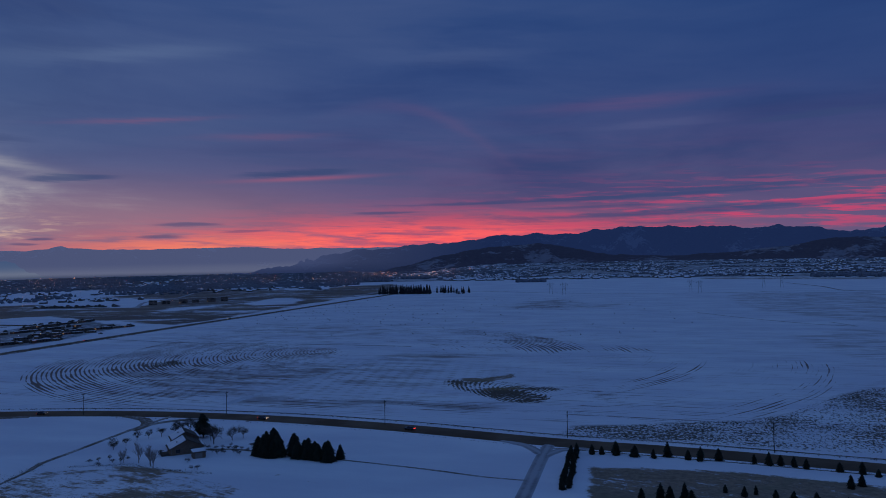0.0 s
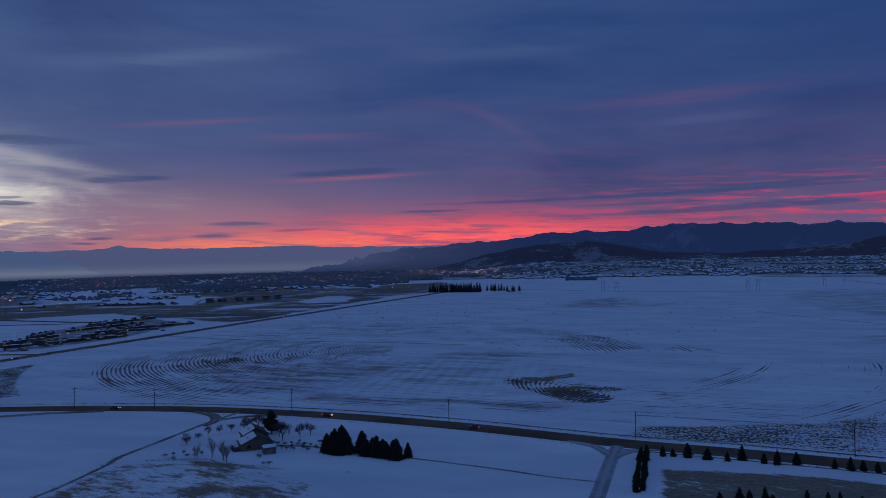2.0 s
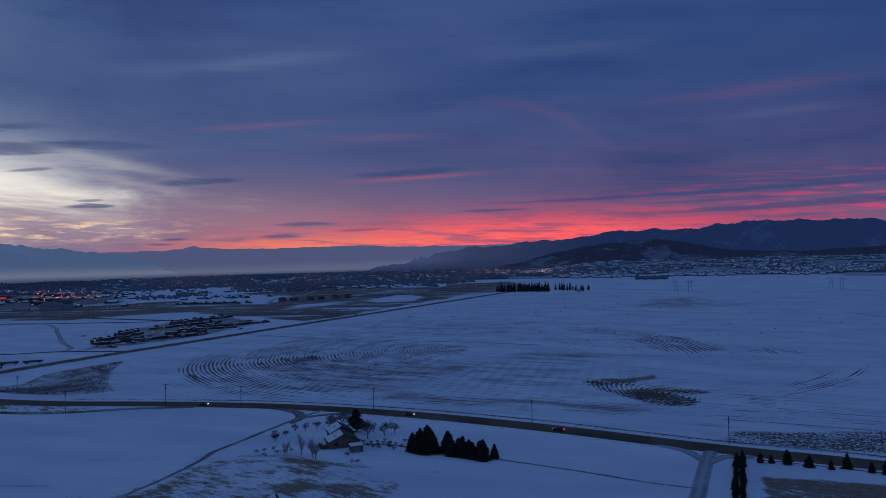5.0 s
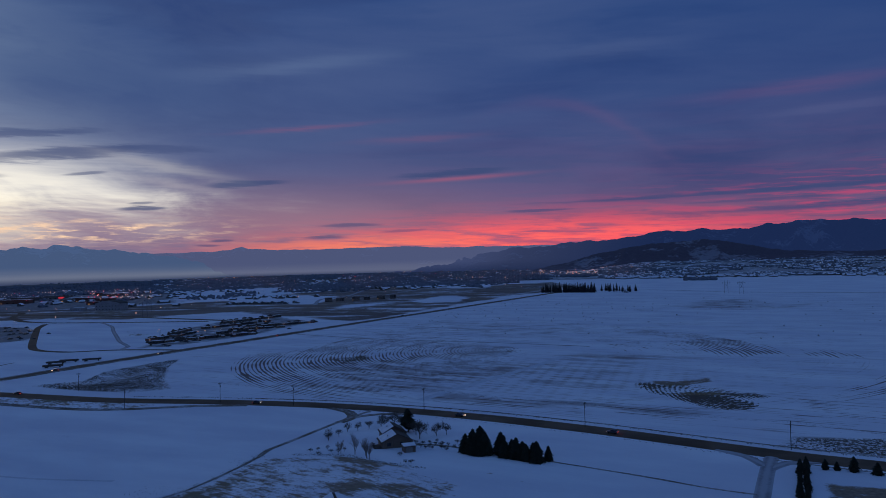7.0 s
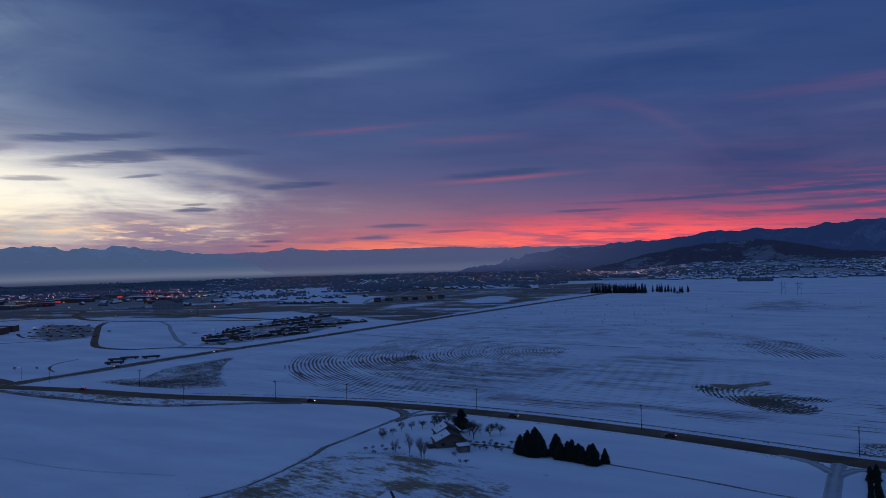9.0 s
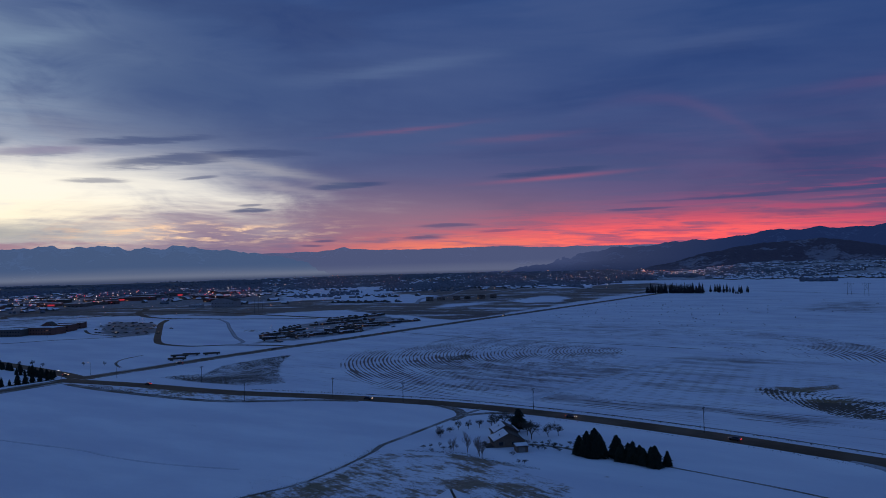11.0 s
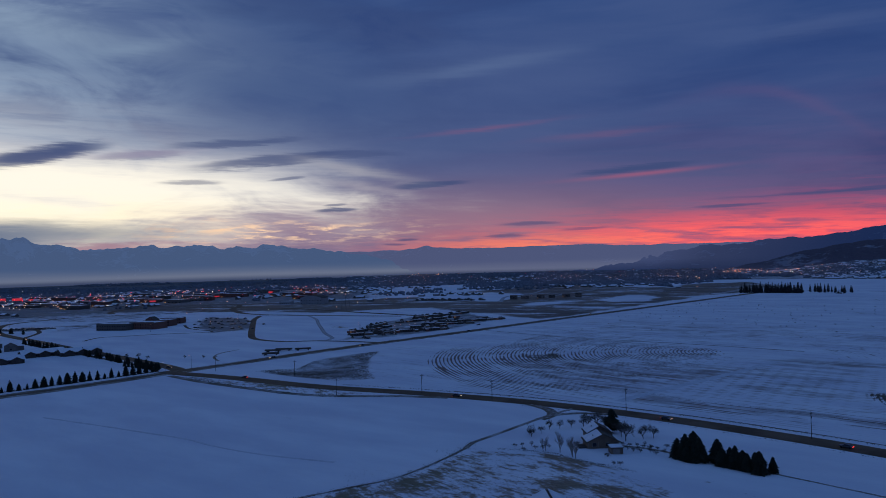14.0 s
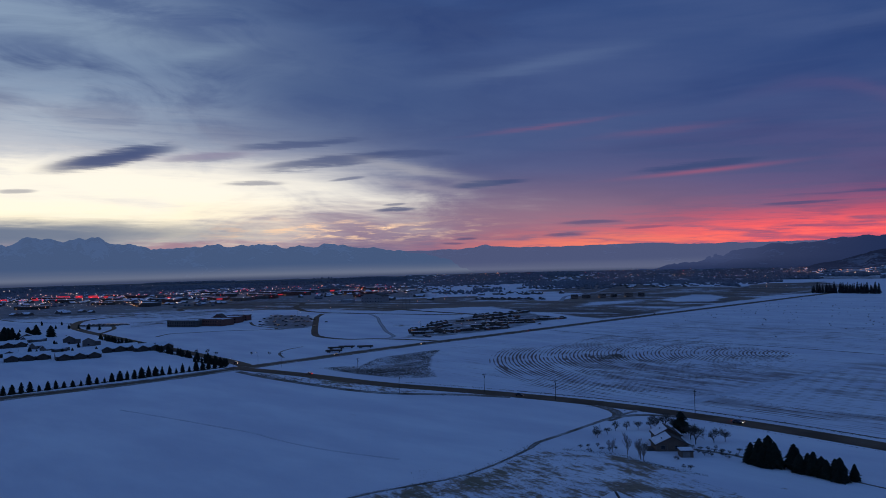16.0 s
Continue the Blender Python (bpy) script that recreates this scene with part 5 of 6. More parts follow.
for x, y, yaw in [(-672, 170, -0.25), (-646, 199, -0.2), (-672, 239, -0.1), (-655, 262, -0.1), (-716, 158, -0.3), (-700, 128, -0.2), (-796, 186, -0.1)]:
    duplex(at(x, y, yaw))
homes = [cottage("house", 12.0, 20.0, 3.0, 2.8, M_STUCCO, "single-storey house with a snow-covered gable roof", True), cottage("house", 11.0, 15.0, 3.0, 2.6, M_STUCCO, "single-storey house with a snow-covered gable roof"),
         cottage("house", 10.0, 13.0, 5.2, 2.6, M_STUCCO, "two-storey house with a snow-covered gable roof", True)]
for k, (x, y, yaw) in enumerate([(-722, 205, 0.2), (-760, 205, 0.2), (-742, 240, 1.2), (-836, 220, 0.3), (-765, 150, 0.3), (-780, 235, 1.3), (-650, 122, 0.1), (-840, 160, 0.2), (-870, 185, 0.9), (-880, 225, 1.4)]):
    tagged(copy_thing(homes[k % 3], at(x, y, yaw)), group="houses by the tree rows")

block("school", at(-870, 396, radians(30)), 38, 22, 7.4, M_STUCCO, "beige flat-roofed school block with a window row", 2, 12, category="school")
block("school", at(-850, 424, radians(24)), 34, 24, 7.8, M_BRICK, "red brick school block under a snowy flat roof", 2, 10, category="school")
block("school", at(-872, 452, radians(36)), 30, 22, 7.6, M_BRICK, "red brick school block under a snowy flat roof", 2, 9, 1, category="school")
block("school", at(-898, 482, radians(40)), 26, 18, 6.8, M_BRICK, "red brick school block under a snowy flat roof", 2, 8, 1, category="school")
entry = thing("school_entrance", at(-864, 436, radians(30), up=7.6), "small brick gable above the school entrance", "roof")
part("wall", gable(bmesh.new(), 12, 10, 1.5, 3.5, -5), M_BRICK, entry)
for side in (-1, 1):
    part("roof", slope(12, 10, 1.5, 3.5, side, -5), M_SHINGLE, entry)
block("sports_hall", at(-1072, 858, radians(22)), 44, 26, 11, M_PALEWALL, "large pale hall standing in a snowy field", 2, 8, category="hall")
bowed = thing("hall_roof", at(-1072, 858, radians(22), up=11.3), "bowed dark roof over a large pale hall", "roof")
bm = bmesh.new()
rim = [(-23.0 + 46.0 * k / 12, 4.6 * (1 - (k / 6 - 1) ** 2)) for k in range(13)]
lo, hi = ([[bm.verts.new((x, y, z + dz)) for x, z in rim] for y in (-13.8, 13.8)] for dz in (-0.3, 0.25))
for k in range(12):
    bm.faces.new((hi[0][k], hi[0][k + 1], hi[1][k + 1], hi[1][k]))
    bm.faces.new((lo[0][k + 1], lo[0][k], lo[1][k], lo[1][k + 1]))
    bm.faces.new((lo[0][k], lo[0][k + 1], hi[0][k + 1], hi[0][k]))
    bm.faces.new((lo[1][k + 1], lo[1][k], hi[1][k], hi[1][k + 1]))
bm.faces.new((lo[0][0], hi[0][0], hi[1][0], lo[1][0]))
bm.faces.new((hi[0][12], lo[0][12], lo[1][12], hi[1][12]))
part("roof", bm, M_SHINGLE, bowed)
bm = bmesh.new()
front = [bm.verts.new((x * 0.97, -13.2, z - 0.25)) for x, z in rim]
back = [bm.verts.new((x * 0.97, -12.9, z - 0.25)) for x, z in rim]
bm.faces.new(front)
bm.faces.new(back[::-1])
part("gable", bm, M_PALEWALL, bowed)
block("sports_hall", at(-1118, 830, radians(22)), 22, 14, 5, M_PALEWALL, "low pale annex beside a large hall", 1, 5, category="hall")
for k in range(6):
    u = k / 5
    block("apartment_block", at(-778 + 70 * u + rng.uniform(-3, 3), 1072 + 108 * u, radians(32 + rng.uniform(-5, 5))), rng.uniform(11, 15), 10, rng.uniform(5.5, 7.5), M_TAN, "brown three-storey apartment block on bare ground", 3, 7, 1 if k in (2, 4) else 0, group="apartments")
for k in range(15):
    tagged(copy_thing(homes[1 + k % 2], at(-938 + 8.6 * k + rng.uniform(-2, 2), 1000 + 2.6 * k + rng.uniform(-6, 6), radians(25), 0.66)), "low house with a snowy roof on bare ground", group="row houses")

# mobile homes by the north road
trailer = [block("mobile_home", Matrix(), 13, 5.0, 2.8, M_SIDING, "dark mobile home with a snowy flat roof", 1, 4, category="mobile home"), block("mobile_home", Matrix(), 11, 4.6, 2.7, M_BRICK, "brown mobile home with a snowy flat roof", 1, 3, 1, category="mobile home"),
           block("mobile_home", Matrix(), 16, 5.2, 3.0, M_SHINGLE, "dark long mobile home with a snowy flat roof", 1, 5, category="mobile home")]
n = 0
PARK = [((-647, 668), (-640, 765), 9), ((-618, 603), (-604, 668), 6), ((-579, 620), (-533, 697), 8), ((-565, 596), (-530, 640), 5), ((-577, 492), (-586, 562), 5),
        ((-543, 508), (-511, 568), 7), ((-600, 540), (-622, 590), 4), ((-556, 470), (-540, 500), 2), ((-625, 640), (-600, 700), 4), ((-560, 560), (-535, 600), 3)]
for (x0, y0), (x1, y1), count in PARK:
    for c in range(count):
        u = (c + rng.uniform(0.3, 0.7)) / count
        yaw = atan2(y1 - y0, x1 - x0) + rng.choice((0.0, 0.0, 0.0, 1.35)) + rng.uniform(-0.08, 0.08)
        tagged(copy_thing(trailer[n % 3], at(x0 + (x1 - x0) * u + rng.uniform(-2, 2), y0 + (y1 - y0) * u, yaw, rng.uniform(0.62, 0.9))), group="mobile home park")
        n += 1
for ob in trailer:
    for o in (*ob.children_recursive, ob):
        bpy.data.objects.remove(o)


# ---------- poles, wires, pylons ----------
def utility_pole(x, y, yaw, h=10.2):
    root = thing("utility_pole", at(x, y, yaw), "weathered wooden power pole with a single crossarm", "utility pole", "poles along the highway")
    bm = bmesh.new()
    tube(bm, (0, 0, -0.6), (0, 0, h), 0.15, 0.09, 8)
    part("post", bm, M_POLE, root)
    part("crossarm", solid(-1.25, 1.25, -0.14, -0.02, h - 0.75, h - 0.55), M_POLE, root)
    for dx in (-1.1, -0.45, 0.45, 1.1):
        bm = bmesh.new()
        tube(bm, (dx, -0.08, h - 0.56), (dx, -0.08, h - 0.30), 0.06, 0.04, 6)
        part("insulator", bm, M_STEEL, root)
    for s in (-1, 1):
        bm = bmesh.new()
        tube(bm, (s * 0.8, -0.08, h - 0.74), (0, -0.08, h - 1.5), 0.035, 0.035, 4)
        part("brace", bm, M_STEEL, root)
    bm = bmesh.new()
    tube(bm, (0.32, 0, h - 2.6), (0.32, 0, h - 1.7), 0.2, 0.2, 8)
    part("transformer", bm, M_STEEL, root)


POLES = [(-462.8, 268.5), (-395.0, 281.0), (-324.5, 253.0), (-289.0, 281.0), (-247.0, 286.0), (-182.0, 299.0), (-103.5, 289.0), (-28.5, 280.0), (41.5, 270.5), (112.0, 259.5)]
for x, y in POLES:
    utility_pole(x, y, radians(90 - 6))
for k, ((x0, y0), (x1, y1)) in enumerate(zip(POLES[3:], POLES[4:])):
    for off in (-0.9, 0.9):
        bm = bmesh.new()
        last = None
        for i in range(9):
            u = i / 8
            p = [Vector((x0 + (x1 - x0) * u + dx, y0 + (y1 - y0) * u + off, 9.8 - 1.0 * 4 * u * (1 - u) + float(lie(x0, y0)) * (1 - u) + float(lie(x1, y1)) * u + dz)) for dx, dz in ((0, 0.014), (0, -0.014))]
            ring = [bm.verts.new(v) for v in p] + [bm.verts.new(p[0] + Vector((0, 0.02, -0.014)))]
            if last:
                for n in range(3):
                    bm.faces.new((last[n], last[(n + 1) % 3], ring[(n + 1) % 3], ring[n]))
            last = ring
        tagged(part("power_wire", bm, M_WIRE), "thin dark power line strung between wooden poles", "wire", "wires along the highway")


def pylon(x, y, yaw, h=22.0):
    root = thing("transmission_tower", at(x, y, yaw), "slender steel transmission tower in the snowy field", "pylon", "transmission line")
    for s in (-1, 1):
        bm = bmesh.new()
        tube(bm, (s * 3.4, 0, -0.5), (s * 2.8, 0, h), 0.20, 0.14, 6)
        part("leg", bm, M_STEEL, root)
    part("crossbeam", solid(-7.5, 7.5, -0.15, 0.15, h - 3.1, h - 2.8), M_STEEL, root)
    for s in (-1, 1):
        bm = bmesh.new()
        tube(bm, (s * 3.2, 0, h * 0.35), (-s * 2.9, 0, h * 0.82), 0.13, 0.13, 4)
        part("brace", bm, M_STEEL, root)
    for dx in (-7.0, 0.0, 7.0):
        bm = bmesh.new()
        tube(bm, (dx, 0, h - 3.2), (dx, 0, h - 5.2), 0.16, 0.16, 5)
        part("insulator", bm, M_GLASS, root)


for x, y in [(-133.6, 1336), (-108, 1314), (115, 1400), (127, 1358), (264, 1537), (291, 1506), (-858, 738), (-935, 815)]:
    pylon(x, y, radians(35))


def street_lamp(x, y, yaw, lamp=G_WARM, h=8.0, label="steel street lamp with a glowing warm head"):
    root = thing("street_lamp", at(x, y, yaw), label, "street lamp", "street lamps")
    bm = bmesh.new()
    tube(bm, (0, 0, -0.4), (0, 0, h), 0.11, 0.07, 6)
    part("post", bm, M_STEEL, root)
    bm = bmesh.new()
    tube(bm, (0, 0, h - 0.1), (1.6, 0, h + 0.35), 0.06, 0.05, 5)
    part("arm", bm, M_STEEL, root)
    part("lamp_head", solid(1.3, 1.9, -0.18, 0.18, h + 0.16, h + 0.40, bevel=0.08), lamp, root)


for x, y in [(-492, 268), (-476, 240), (-930, 306), (-1040, 340), (-534, 511), (-529, 519), (-526, 526), (-522, 533), (-519, 541), (-515, 549), (-513, 559), (-612, 640), (-570, 660), (-575, 505), (-590, 520), (-800, 400), (-820, 470), (-780, 500), (-880, 560), (-840, 540), (-770, 455), (-730, 1060), (-690, 1120)]:
    street_lamp(x, y, rng.uniform(0, 6.28), rng.choice((G_WARM, G_WARM, G_WHITE)))


# ---------- cars ----------
def car(x, y, yaw, lights=True, up=0.18):
    root = thing("car", at(x, y, yaw, up=up), "dark car with glowing lights driving on the wet road" if lights else "parked car standing in a snowy lot", "car", "moving traffic" if lights else "parked cars")
    bm = solid(-2.2, 2.2, -0.9, 0.9, 0.35, 0.92, bevel=0.14)
    part("body", bm, M_PAINT, root)
    bm = bmesh.new()
    lo = [bm.verts.new(p) for p in ((-1.6, -0.82, 0.9), (1.0, -0.82, 0.9), (1.0, 0.82, 0.9), (-1.6, 0.82, 0.9))]
    hi = [bm.verts.new(p) for p in ((-1.2, -0.68, 1.45), (0.35, -0.68, 1.45), (0.35, 0.68, 1.45), (-1.2, 0.68, 1.45))]
    bm.faces.new(hi)
    bm.faces.new(lo[::-1])
    for i in range(4):
        j = (i + 1) % 4
        bm.faces.new((lo[i], lo[j], hi[j], hi[i]))
    part("cabin", bm, M_GLASS, root, "dark glass cabin")
    for dx in (-1.35, 1.35):
        for dy in (-0.82, 0.82):
            bm = bmesh.new()
            tube(bm, (dx, dy - 0.11, 0.31), (dx, dy + 0.11, 0.31), 0.32, 0.32, 10)
            part("wheel", bm, M_RUBBER, root)
    for dy in (-0.62, 0.62):
        part("headlight", solid(2.12, 2.26, dy - 0.16, dy + 0.16, 0.58, 0.80), G_HEAD if lights else M_GLASS, root)
        part("tail_light", solid(-2.26, -2.12, dy - 0.16, dy + 0.16, 0.62, 0.82), G_TAIL if lights else M_PAINT, root)
    return root


for x, y, yaw in [(-160.0, 291.2, -0.08), (-268.0, 284.2, 0.2), (-90.7, 281.6, 2.97), (-418, 260.5, 3.3), (-505, 258.5, 0.1), (-935, 294.0, -0.1), (-838, 286.0, -0.06), (-1045, 322, -0.5), (-483.5, 330, -1.55), (-482, 420, -1.57), (-477, 560, 1.57), (-474, 800, -1.55), (-1010, 309, -0.3)]:
    car(x, y, yaw)
proto = car(0, 0, 0, False)
for k in range(34):
    u, v = (k % 12) / 11, k // 12
    copy_thing(proto, at(-1010 + 44 * u + rng.uniform(-1, 1), 345 + 20 * u - 12 * v + rng.uniform(-1, 1), radians(115) + rng.choice((0, pi)), up=0.02))
for k in range(46):
    u, v = (k % 12) / 11, k // 12
    x, y = -800 + 74 * u - 42 * v + rng.uniform(-9, 9), 456 + 26 * u + 30 * v + rng.uniform(-9, 9)
    copy_thing(proto, at(x + rng.uniform(-1, 1), y + rng.uniform(-1, 1), radians(100) + rng.choice((0, pi)), up=0.02))
for k in range(22):
    copy_thing(proto, at(rng.uniform(-590, -510), rng.uniform(450, 660), rng.uniform(0, 6.28), up=0.02))
for x, y in [(-517, 355), (-501, 341), (-516, 365), (-504, 375)]:
    root = thing("trailer", at(x, y, rng.uniform(0.5, 0.9)), "low dark flatbed trailer parked in snow", "trailer", "parked trailers")
    part("bed", solid(-6.5, 6.5, -1.3, 1.3, 0.9, 2.1, bevel=0.08), M_SHINGLE, root)
    for dx in (-4.6, -3.4, 4.4):
        for dy in (-1.1, 1.1):
            bm = bmesh.new()
            tube(bm, (dx, dy - 0.15, 0.5), (dx, dy + 0.15, 0.5), 0.5, 0.5, 10)
            part("wheel", bm, M_RUBBER, root)
for o in (*proto.children_recursive, proto):
    bpy.data.objects.remove(o)


# ---------- stuff: weeds, far town, far woods, lights ----------
def scatter(name, tv, tf, pos, yaw, scl, mats, label, category, fm=None):
    """Many copies of one small shape in one mesh."""
    tv, pos, yaw, scl = np.array(tv, float), np.array(pos, float), np.array(yaw, float), np.array(scl, float)
    p = tv[None] * scl[:, None, :]
    c, s = np.cos(yaw)[:, None], np.sin(yaw)[:, None]
    q = np.stack([p[..., 0] * c - p[..., 1] * s, p[..., 0] * s + p[..., 1] * c, p[..., 2]], -1) + pos[:, None, :]
    n = len(tv)
    faces = [tuple(i + k * n for i in f) for k in range(len(pos)) for f in tf]
    me = bpy.data.meshes.new(name)
    me.from_pydata(q.reshape(-1, 3).tolist(), [], faces)
    for m in mats:
        me.materials.append(m)
    if fm:
        me.polygons.foreach_set("material_index", np.tile(fm, len(pos)).astype(np.int32))
    me.update()
    return tagged(new(name, me), label, category, kind="stuff")


gen = np.random.default_rng(7)
blades_v, blades_f = [], []
for k in range(6):
    a = k * 1.05
    b = len(blades_v)
    blades_v += [(0.25 * cos(a) - 0.12 * sin(a), 0.25 * sin(a) + 0.12 * cos(a), -0.1), (0.25 * cos(a) + 0.12 * sin(a), 0.25 * sin(a) - 0.12 * cos(a), -0.1), (0.75 * cos(a + 0.3), 0.75 * sin(a + 0.3), 0.7 + 0.3 * (k % 3))]
    blades_f += [(b, b + 1, b + 2)]


def in_outline(pts, count):
    p = np.array(pts)
    out = []
    while len(out) < count:
        x, y = gen.uniform(p[:, 0].min(), p[:, 0].max(), 4000), gen.uniform(p[:, 1].min(), p[:, 1].max(), 4000)
        keep = inside(x, y, pts, 1.0) > 0.5
        out += list(zip(x[keep], y[keep]))
    return np.array(out[:count])


def tufts(name, xy, lo, hi, label):
    h = gen.uniform(lo, hi, len(xy))
    z = lie(xy[:, 0], xy[:, 1])
    scatter(name, blades_v, blades_f, np.c_[xy, z], gen.uniform(0, 6.28, len(xy)), np.c_[h * 1.3, h * 1.3, h], [M_WEED], label, "weeds")


def clustered(xy, size, cut):
    keep = [noise.noise(Vector((x / size, y / size, 0.5))) > cut for x, y in xy]
    return xy[np.array(keep)]


tufts("roadside_weeds", clustered(in_outline([(-30, 284), (-5, 304), (17, 312), (40, 319), (59, 334), (76, 361), (108, 400), (200, 440), (200, 262), (80, 275), (20, 282)], 9000), 9, -0.05), 0.2, 0.5, "dry brown weeds poking through snow")
tufts("corner_weeds", clustered(in_outline([(-443, 402), (-414, 364), (-377, 326), (-346, 302), (-359, 286), (-400, 281), (-440, 282), (-423, 306), (-445, 340), (-446, 368)], 4500), 8, -0.05), 0.2, 0.5, "dry brown weeds poking through snow")
tufts("knoll_grass", clustered(in_outline([(-212, 150), (-206, 200), (-188, 216), (-150, 214), (-118, 196), (-120, 130), (-180, 110)], 6000), 12, 0.1), 0.06, 0.18, "dry brown grass tufts on the snowy knoll")


def along(pts, count, width):
    line = smooth_line(pts, 3.0)
    k = gen.integers(0, len(line) - 1, count)
    u = gen.uniform(0, 1, count)
    p = np.array([[line[i].x + (line[i + 1].x - line[i].x) * s, line[i].y + (line[i + 1].y - line[i].y) * s] for i, s in zip(k, u)])
    return p + gen.normal(0, width, p.shape)


tufts("knoll_edge_weeds", along([(-190, 211.5), (-179, 215), (-170, 217), (-159, 214.2), (-147, 213), (-137, 212)], 600, 0.7), 0.10, 0.26, "dry weeds along the upper edge of the knoll")
tufts("lane_weeds", along([(-203, 214), (-199, 201), (-195, 182), (-193, 164), (-197, 151), (-201, 141), (-205, 130)], 700, 1.1), 0.10, 0.28, "dry weeds along a dirt lane")
tufts("verge_weeds", along([(x, y + 10.5) for x, y in HIGHWAY[2:-1]], 1500, 0.7), 0.15, 0.4, "dry weeds along the highway ditch")
tufts("verge_weeds", along([(x, y - 8.0) for x, y in HIGHWAY[4:-1]], 500, 0.7), 0.15, 0.35, "dry weeds along the highway ditch")
tufts("verge_weeds", along([(-450, 243), (-395, 240), (-353, 243), (-322, 252), (-296, 266)], 700, 1.3), 0.2, 0.5, "dry weeds along the highway ditch")
tufts("north_road_weeds", along([(x + 7, y) for x, y in NORTH_ROAD[3:]], 1200, 0.8), 0.25, 0.6, "dry weeds along the rural road")
tufts("field_clumps", np.r_[np.c_[gen.uniform(-430, 60, 90), gen.uniform(620, 1250, 90)], np.c_[gen.uniform(-430, -180, 90), gen.uniform(720, 1050, 90)]], 0.8, 1.4, "dark weed clumps scattered over the snowy field")

# a far tree crown: a lumpy, pointed clump
tree_v, tree_f = [], []
for lev, (z0, r) in enumerate(((-0.02, 0.34), (0.35, 0.50), (0.72, 0.30))):
    tree_v += [(r * (0.78 + 0.44 * ((k * 3 + lev * 2) % 5) / 4) * cos((k + 0.5 * lev) * pi / 3.5), r * (0.78 + 0.44 * ((k * 2 + lev) % 5) / 4) * sin((k + 0.5 * lev) * pi / 3.5), z0 + 0.10 * ((k * 5 + lev) % 3 - 1) * (lev > 0)) for k in range(7)]
tree_v.append((0.05, -0.03, 1.0))
for lev in range(2):
    for k in range(7):
        p, q = lev * 7 + k, lev * 7 + (k + 1) % 7
        tree_f += [(p, q, q + 7), (p, q + 7, p + 7)]
tree_f += [(14 + k, 14 + (k + 1) % 7, 21) for k in range(7)]
house_v = [(-0.5, -0.5, 0), (0.5, -0.5, 0), (0.5, 0.5, 0), (-0.5, 0.5, 0), (-0.5, -0.5, 0.55), (0.5, -0.5, 0.55), (0.5, 0.5, 0.55), (-0.5, 0.5, 0.55), (0, -0.56, 1.0), (0, 0.56, 1.0),
           (-0.58, -0.56, 0.5), (0.58, -0.56, 0.5), (0.58, 0.56, 0.5), (-0.58, 0.56, 0.5)]
house_f = [(0, 1, 5, 4), (1, 2, 6, 5), (2, 3, 7, 6), (3, 0, 4, 7), (4, 5, 8), (6, 7, 9), (10, 8, 9, 13), (11, 12, 9, 8)]
house_m = [0, 0, 0, 0, 0, 0, 1, 1]


def zone(count, az0, az1, r0, r1, power=1.0, clump=0.0, cut=0.0):
    out = []
    while len(out) < count:
        a, r = gen.uniform(az0, az1), r0 + (r1 - r0) * gen.uniform() ** power
        x, y = polar(a, r)
        if clump and noise.noise(Vector((x / clump, y / clump, 2.5))) < cut:
            continue
        out.append((x, y))
    return np.array(out)


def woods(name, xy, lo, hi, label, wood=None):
    wood = wood or M_HAZEWOOD
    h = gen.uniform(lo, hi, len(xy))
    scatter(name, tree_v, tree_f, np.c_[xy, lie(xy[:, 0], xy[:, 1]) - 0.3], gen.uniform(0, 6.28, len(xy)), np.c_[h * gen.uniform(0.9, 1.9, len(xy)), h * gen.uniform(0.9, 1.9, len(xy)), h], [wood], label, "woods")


def suburb(name, xy, label, wall=M_STUCCO):
    n = len(xy)
    scatter(name, house_v, house_f, np.c_[xy, lie(xy[:, 0], xy[:, 1]) - 0.2], gen.choice([0.3, 0.35, 1.9, 1.85], n) + gen.normal(0, 0.08, n), np.c_[gen.uniform(7, 11, n), gen.uniform(9, 15, n), gen.uniform(4.0, 6.5, n)], [wall, M_SNOW], label, "houses", house_m)


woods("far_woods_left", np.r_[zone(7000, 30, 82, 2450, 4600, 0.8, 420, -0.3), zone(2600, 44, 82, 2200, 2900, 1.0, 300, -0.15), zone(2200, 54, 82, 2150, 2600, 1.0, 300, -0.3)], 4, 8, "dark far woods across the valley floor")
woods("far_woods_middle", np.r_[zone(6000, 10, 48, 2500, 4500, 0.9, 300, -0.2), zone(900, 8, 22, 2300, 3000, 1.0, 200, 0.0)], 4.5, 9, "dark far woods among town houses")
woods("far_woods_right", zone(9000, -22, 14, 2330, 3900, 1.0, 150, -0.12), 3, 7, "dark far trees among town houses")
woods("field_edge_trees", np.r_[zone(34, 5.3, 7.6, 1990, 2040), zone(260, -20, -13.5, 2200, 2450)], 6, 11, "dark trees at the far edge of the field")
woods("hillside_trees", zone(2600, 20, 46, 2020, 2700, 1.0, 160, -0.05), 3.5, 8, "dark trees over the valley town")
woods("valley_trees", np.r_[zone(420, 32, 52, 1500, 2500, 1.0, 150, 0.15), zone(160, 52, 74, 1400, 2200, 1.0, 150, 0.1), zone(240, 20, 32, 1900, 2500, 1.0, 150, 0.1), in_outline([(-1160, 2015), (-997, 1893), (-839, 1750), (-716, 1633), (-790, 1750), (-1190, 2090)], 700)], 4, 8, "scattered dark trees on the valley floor")
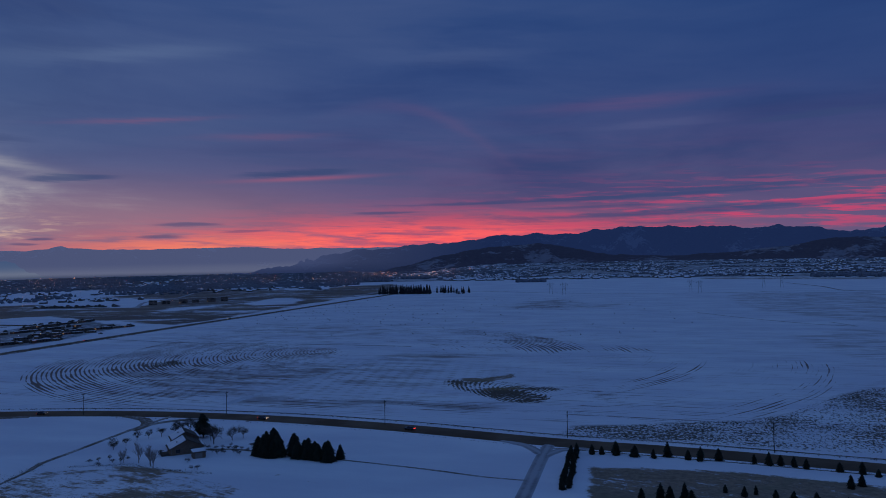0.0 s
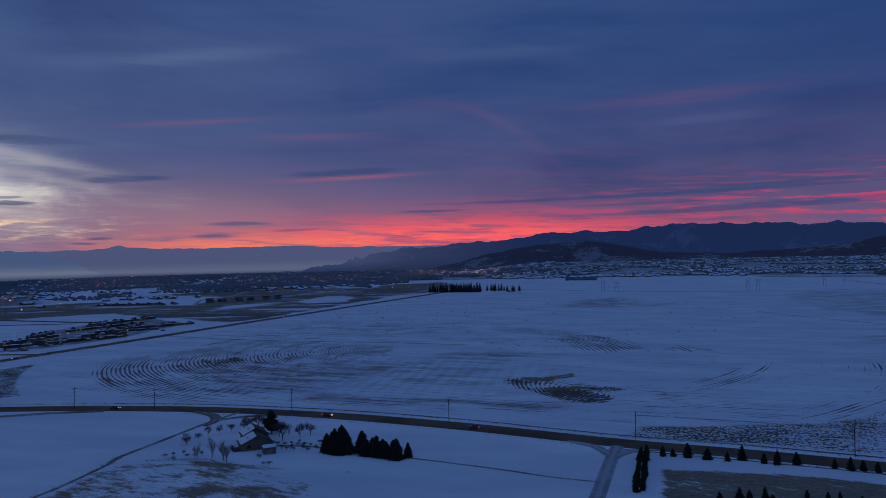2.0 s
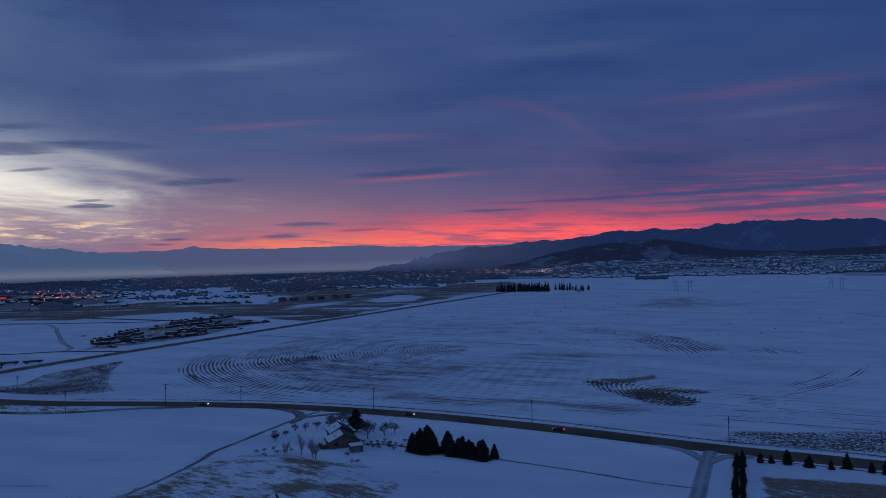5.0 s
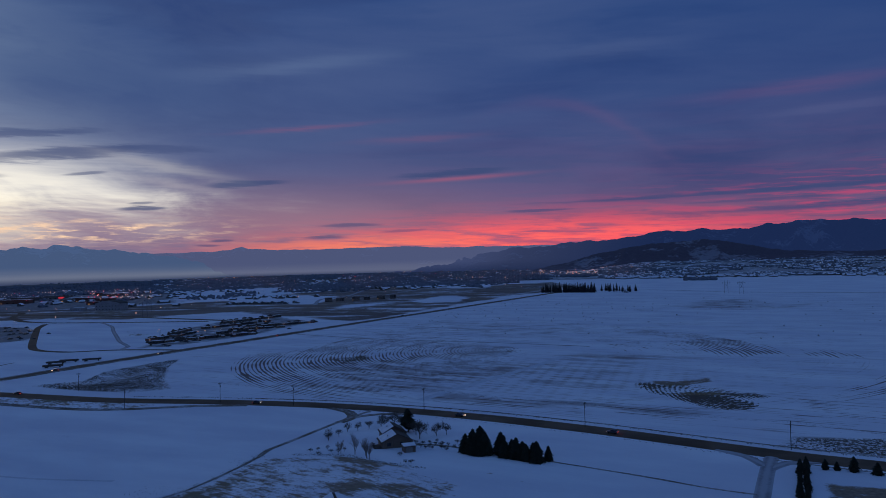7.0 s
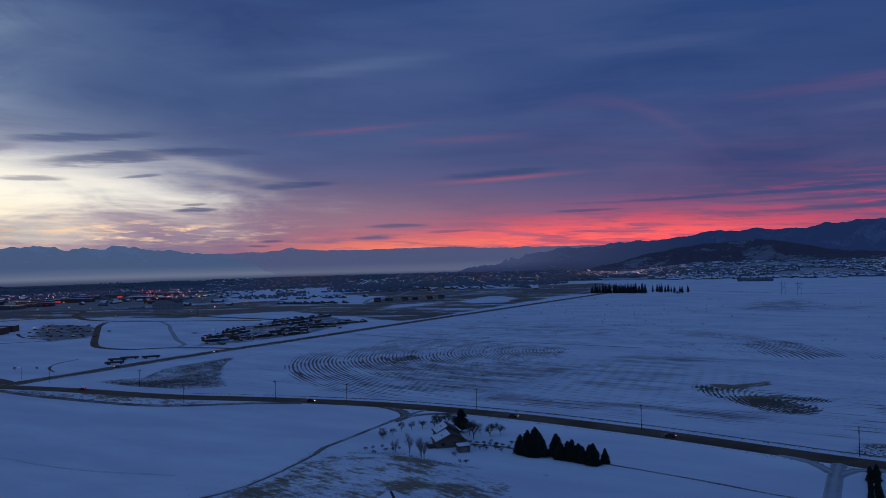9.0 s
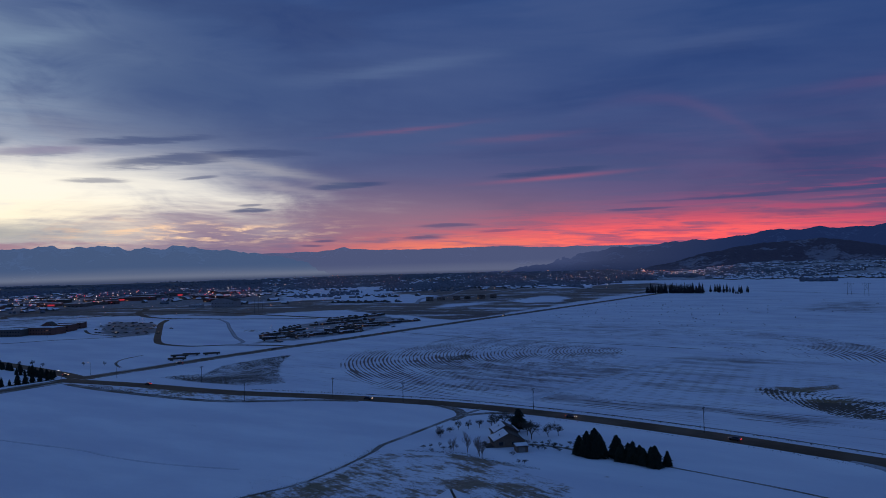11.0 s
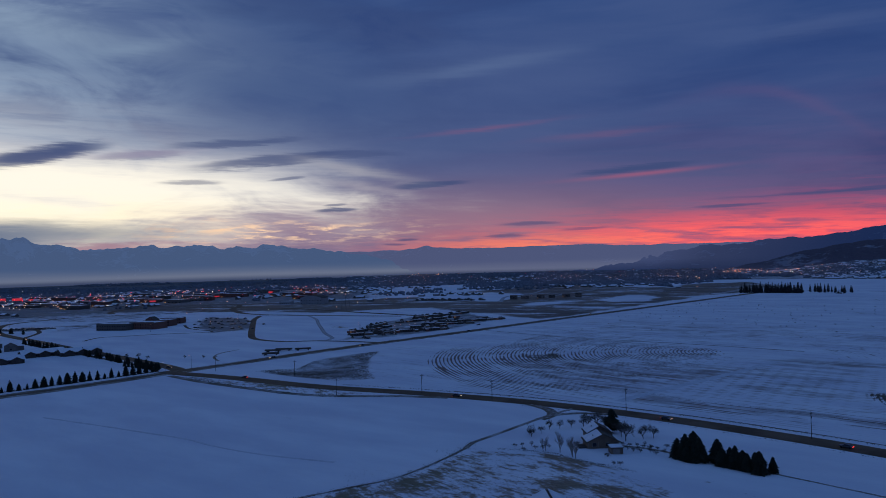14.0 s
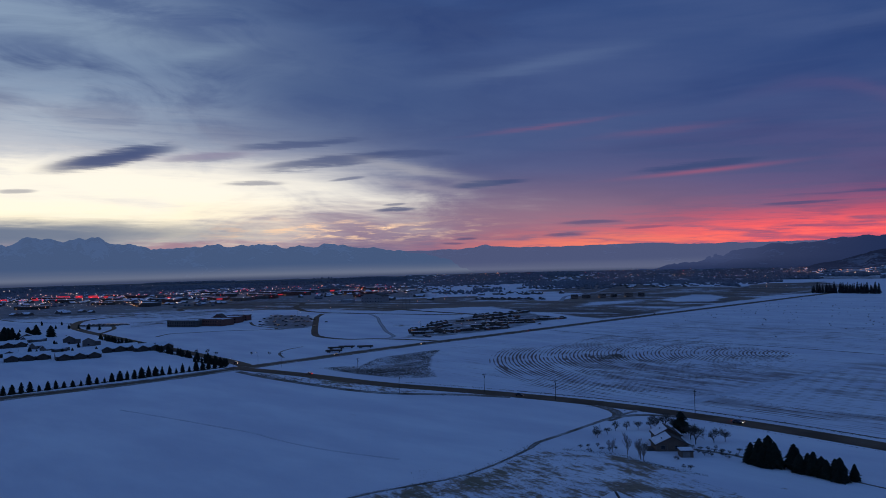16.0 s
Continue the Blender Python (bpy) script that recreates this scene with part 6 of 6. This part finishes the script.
park = np.concatenate([np.array([[x0 + (x1 - x0) * u - 5, y0 + (y1 - y0) * u + 4] for u in gen.uniform(0, 1, count * 3)]) + gen.normal(0, 2.0, (count * 3, 2)) for (x0, y0), (x1, y1), count in PARK])
woods("park_trees", park, 2.5, 5.0, "dark trees between mobile homes", M_TWIG)
tufts("hedge_line", along([(-497.5, 92), (-497, 170), (-496, 246)], 700, 0.4), 0.4, 0.9, "low dark hedge under a row of young spruces")
tufts("hedge_line", along([(-505, 251), (-600, 257), (-790, 269)], 900, 0.6), 0.4, 0.9, "low dark hedge under a row of young spruces")
suburb("far_town_middle", np.r_[zone(700, 10, 48, 2300, 4300, 1.0, 200, -0.05)], "small far houses with snowy roofs")
suburb("far_town_right", np.r_[zone(2600, -22, 14, 2200, 3900, 1.0, 150, -0.12)], "small far houses with snowy roofs")
suburb("far_town_left", np.r_[zone(500, 46, 80, 1350, 2600, 1.0, 160, 0.0)], "small far houses with snowy roofs")
suburb("valley_houses", np.r_[zone(70, 36, 48, 1500, 2100, 1.0, 100, 0.1), zone(40, 22, 34, 1700, 2300, 1.0, 100, 0.1)], "small far houses with snowy roofs")
for k in range(40):
    a, r = gen.uniform(50, 78), gen.uniform(1480, 2150)
    block("store", at(*polar(a, r), radians(gen.uniform(20, 40))), gen.uniform(25, 70), gen.uniform(18, 34), gen.uniform(5, 8.5), (M_STUCCO, M_BRICK, M_SHINGLE)[k % 3], "low flat-roofed store with lit front and snowy roof", 1, 5, 3, "store", "commercial strip", 3.2)



G_SIGN = glowing("red_sign", (1.0, 0.07, 0.12), 0.42)
G_SIGN.cycles.emission_sampling = "NONE"
for k, (a, r, w, h) in enumerate([(72.9, 2060, 26, 6), (71.9, 2050, 16, 6), (71.0, 2020, 22, 6), (74.6, 1965, 14, 4), (70.2, 2000, 10, 4), (62.5, 1610, 12, 3), (66.0, 1800, 10, 3), (58.0, 1750, 12, 3), (54.0, 1900, 12, 4), (76.5, 2010, 18, 5)]):
    root = thing("store_sign", at(*polar(a, r), radians(a)), "long red illuminated sign over a store lot", "sign", "commercial strip signs")
    part("sign_panel", solid(-w / 2, w / 2, -0.3, 0.3, 3.5, 3.5 + h, bevel=0.2), G_SIGN, root)
    for s in (-1, 1):
        part("post", solid(s * w * 0.4 - 0.2, s * w * 0.4 + 0.2, -0.2, 0.2, -0.5, 3.6), M_STEEL, root)

lamp_v = [(-0.07, -0.07, 0), (0.07, -0.07, 0), (0, 0.1, 0), (-0.05, -0.05, 1), (0.05, -0.05, 1), (0, 0.08, 1)]
lamp_f = [(0, 1, 4, 3), (1, 2, 5, 4), (2, 0, 3, 5)]
b = len(lamp_v)
lamp_v += [(1, 0, 1), (0, 1, 1), (-1, 0, 1), (0, -1, 1), (0, 0, 1.11), (0, 0, 0.93)]
lamp_f += [(b, b + 1, b + 4), (b + 1, b + 2, b + 4), (b + 2, b + 3, b + 4), (b + 3, b, b + 4), (b + 1, b, b + 5), (b + 2, b + 1, b + 5), (b + 3, b + 2, b + 5), (b, b + 3, b + 5)]


def lights(name, xy, mat, size, label):
    n = len(xy)
    s = gen.uniform(0.45, 1.0, n) * size
    scatter(name, lamp_v, lamp_f, np.c_[xy, lie(xy[:, 0], xy[:, 1])], gen.uniform(0, 6.28, n), np.c_[s, s, gen.uniform(6, 10, n)], [M_STEEL, mat], label, "street lights", [0] * 3 + [1] * 8)


lights("town_lights_warm", np.r_[zone(200, 10, 46, 2500, 4400, 1.0, 500, -0.1), zone(50, 13, 20, 2700, 3400), zone(70, 20, 48, 2300, 2700)], G_WARM, 1.05, "far warm street lights of the town")
lights("town_lights_white", np.r_[zone(60, 10, 46, 2600, 4400, 1.0, 500, -0.1), zone(20, -15, 10, 2500, 3500), zone(26, 64, 80, 2800, 3500)], G_WHITE, 0.9, "far white street lights of the town")
lights("strip_lights_warm", zone(270, 48, 80, 1400, 2450, 1.0, 300, -0.15), G_WARM, 0.6, "warm lights along the commercial strip")
lights("strip_lights_white", zone(150, 48, 80, 1360, 2450, 1.0, 300, -0.15), G_WHITE, 0.5, "white lights along the commercial strip")
lights("strip_lights_red", np.r_[zone(40, 66, 80, 1750, 2150), zone(44, 48, 66, 1500, 2300), zone(10, 24, 44, 3000, 4000)], G_RED, 0.8, "red signs and lights along the commercial strip")
lights("valley_lights", np.r_[zone(14, 36, 48, 1300, 2000), zone(10, 20, 34, 1500, 2200), zone(16, 44, 62, 1000, 1500), polar(58.0, 4300) * np.ones((1, 2))], G_WARM, 0.55, "single warm lights on the valley floor")
for ob in homes:
    for o in (*ob.children_recursive, ob):
        bpy.data.objects.remove(o)
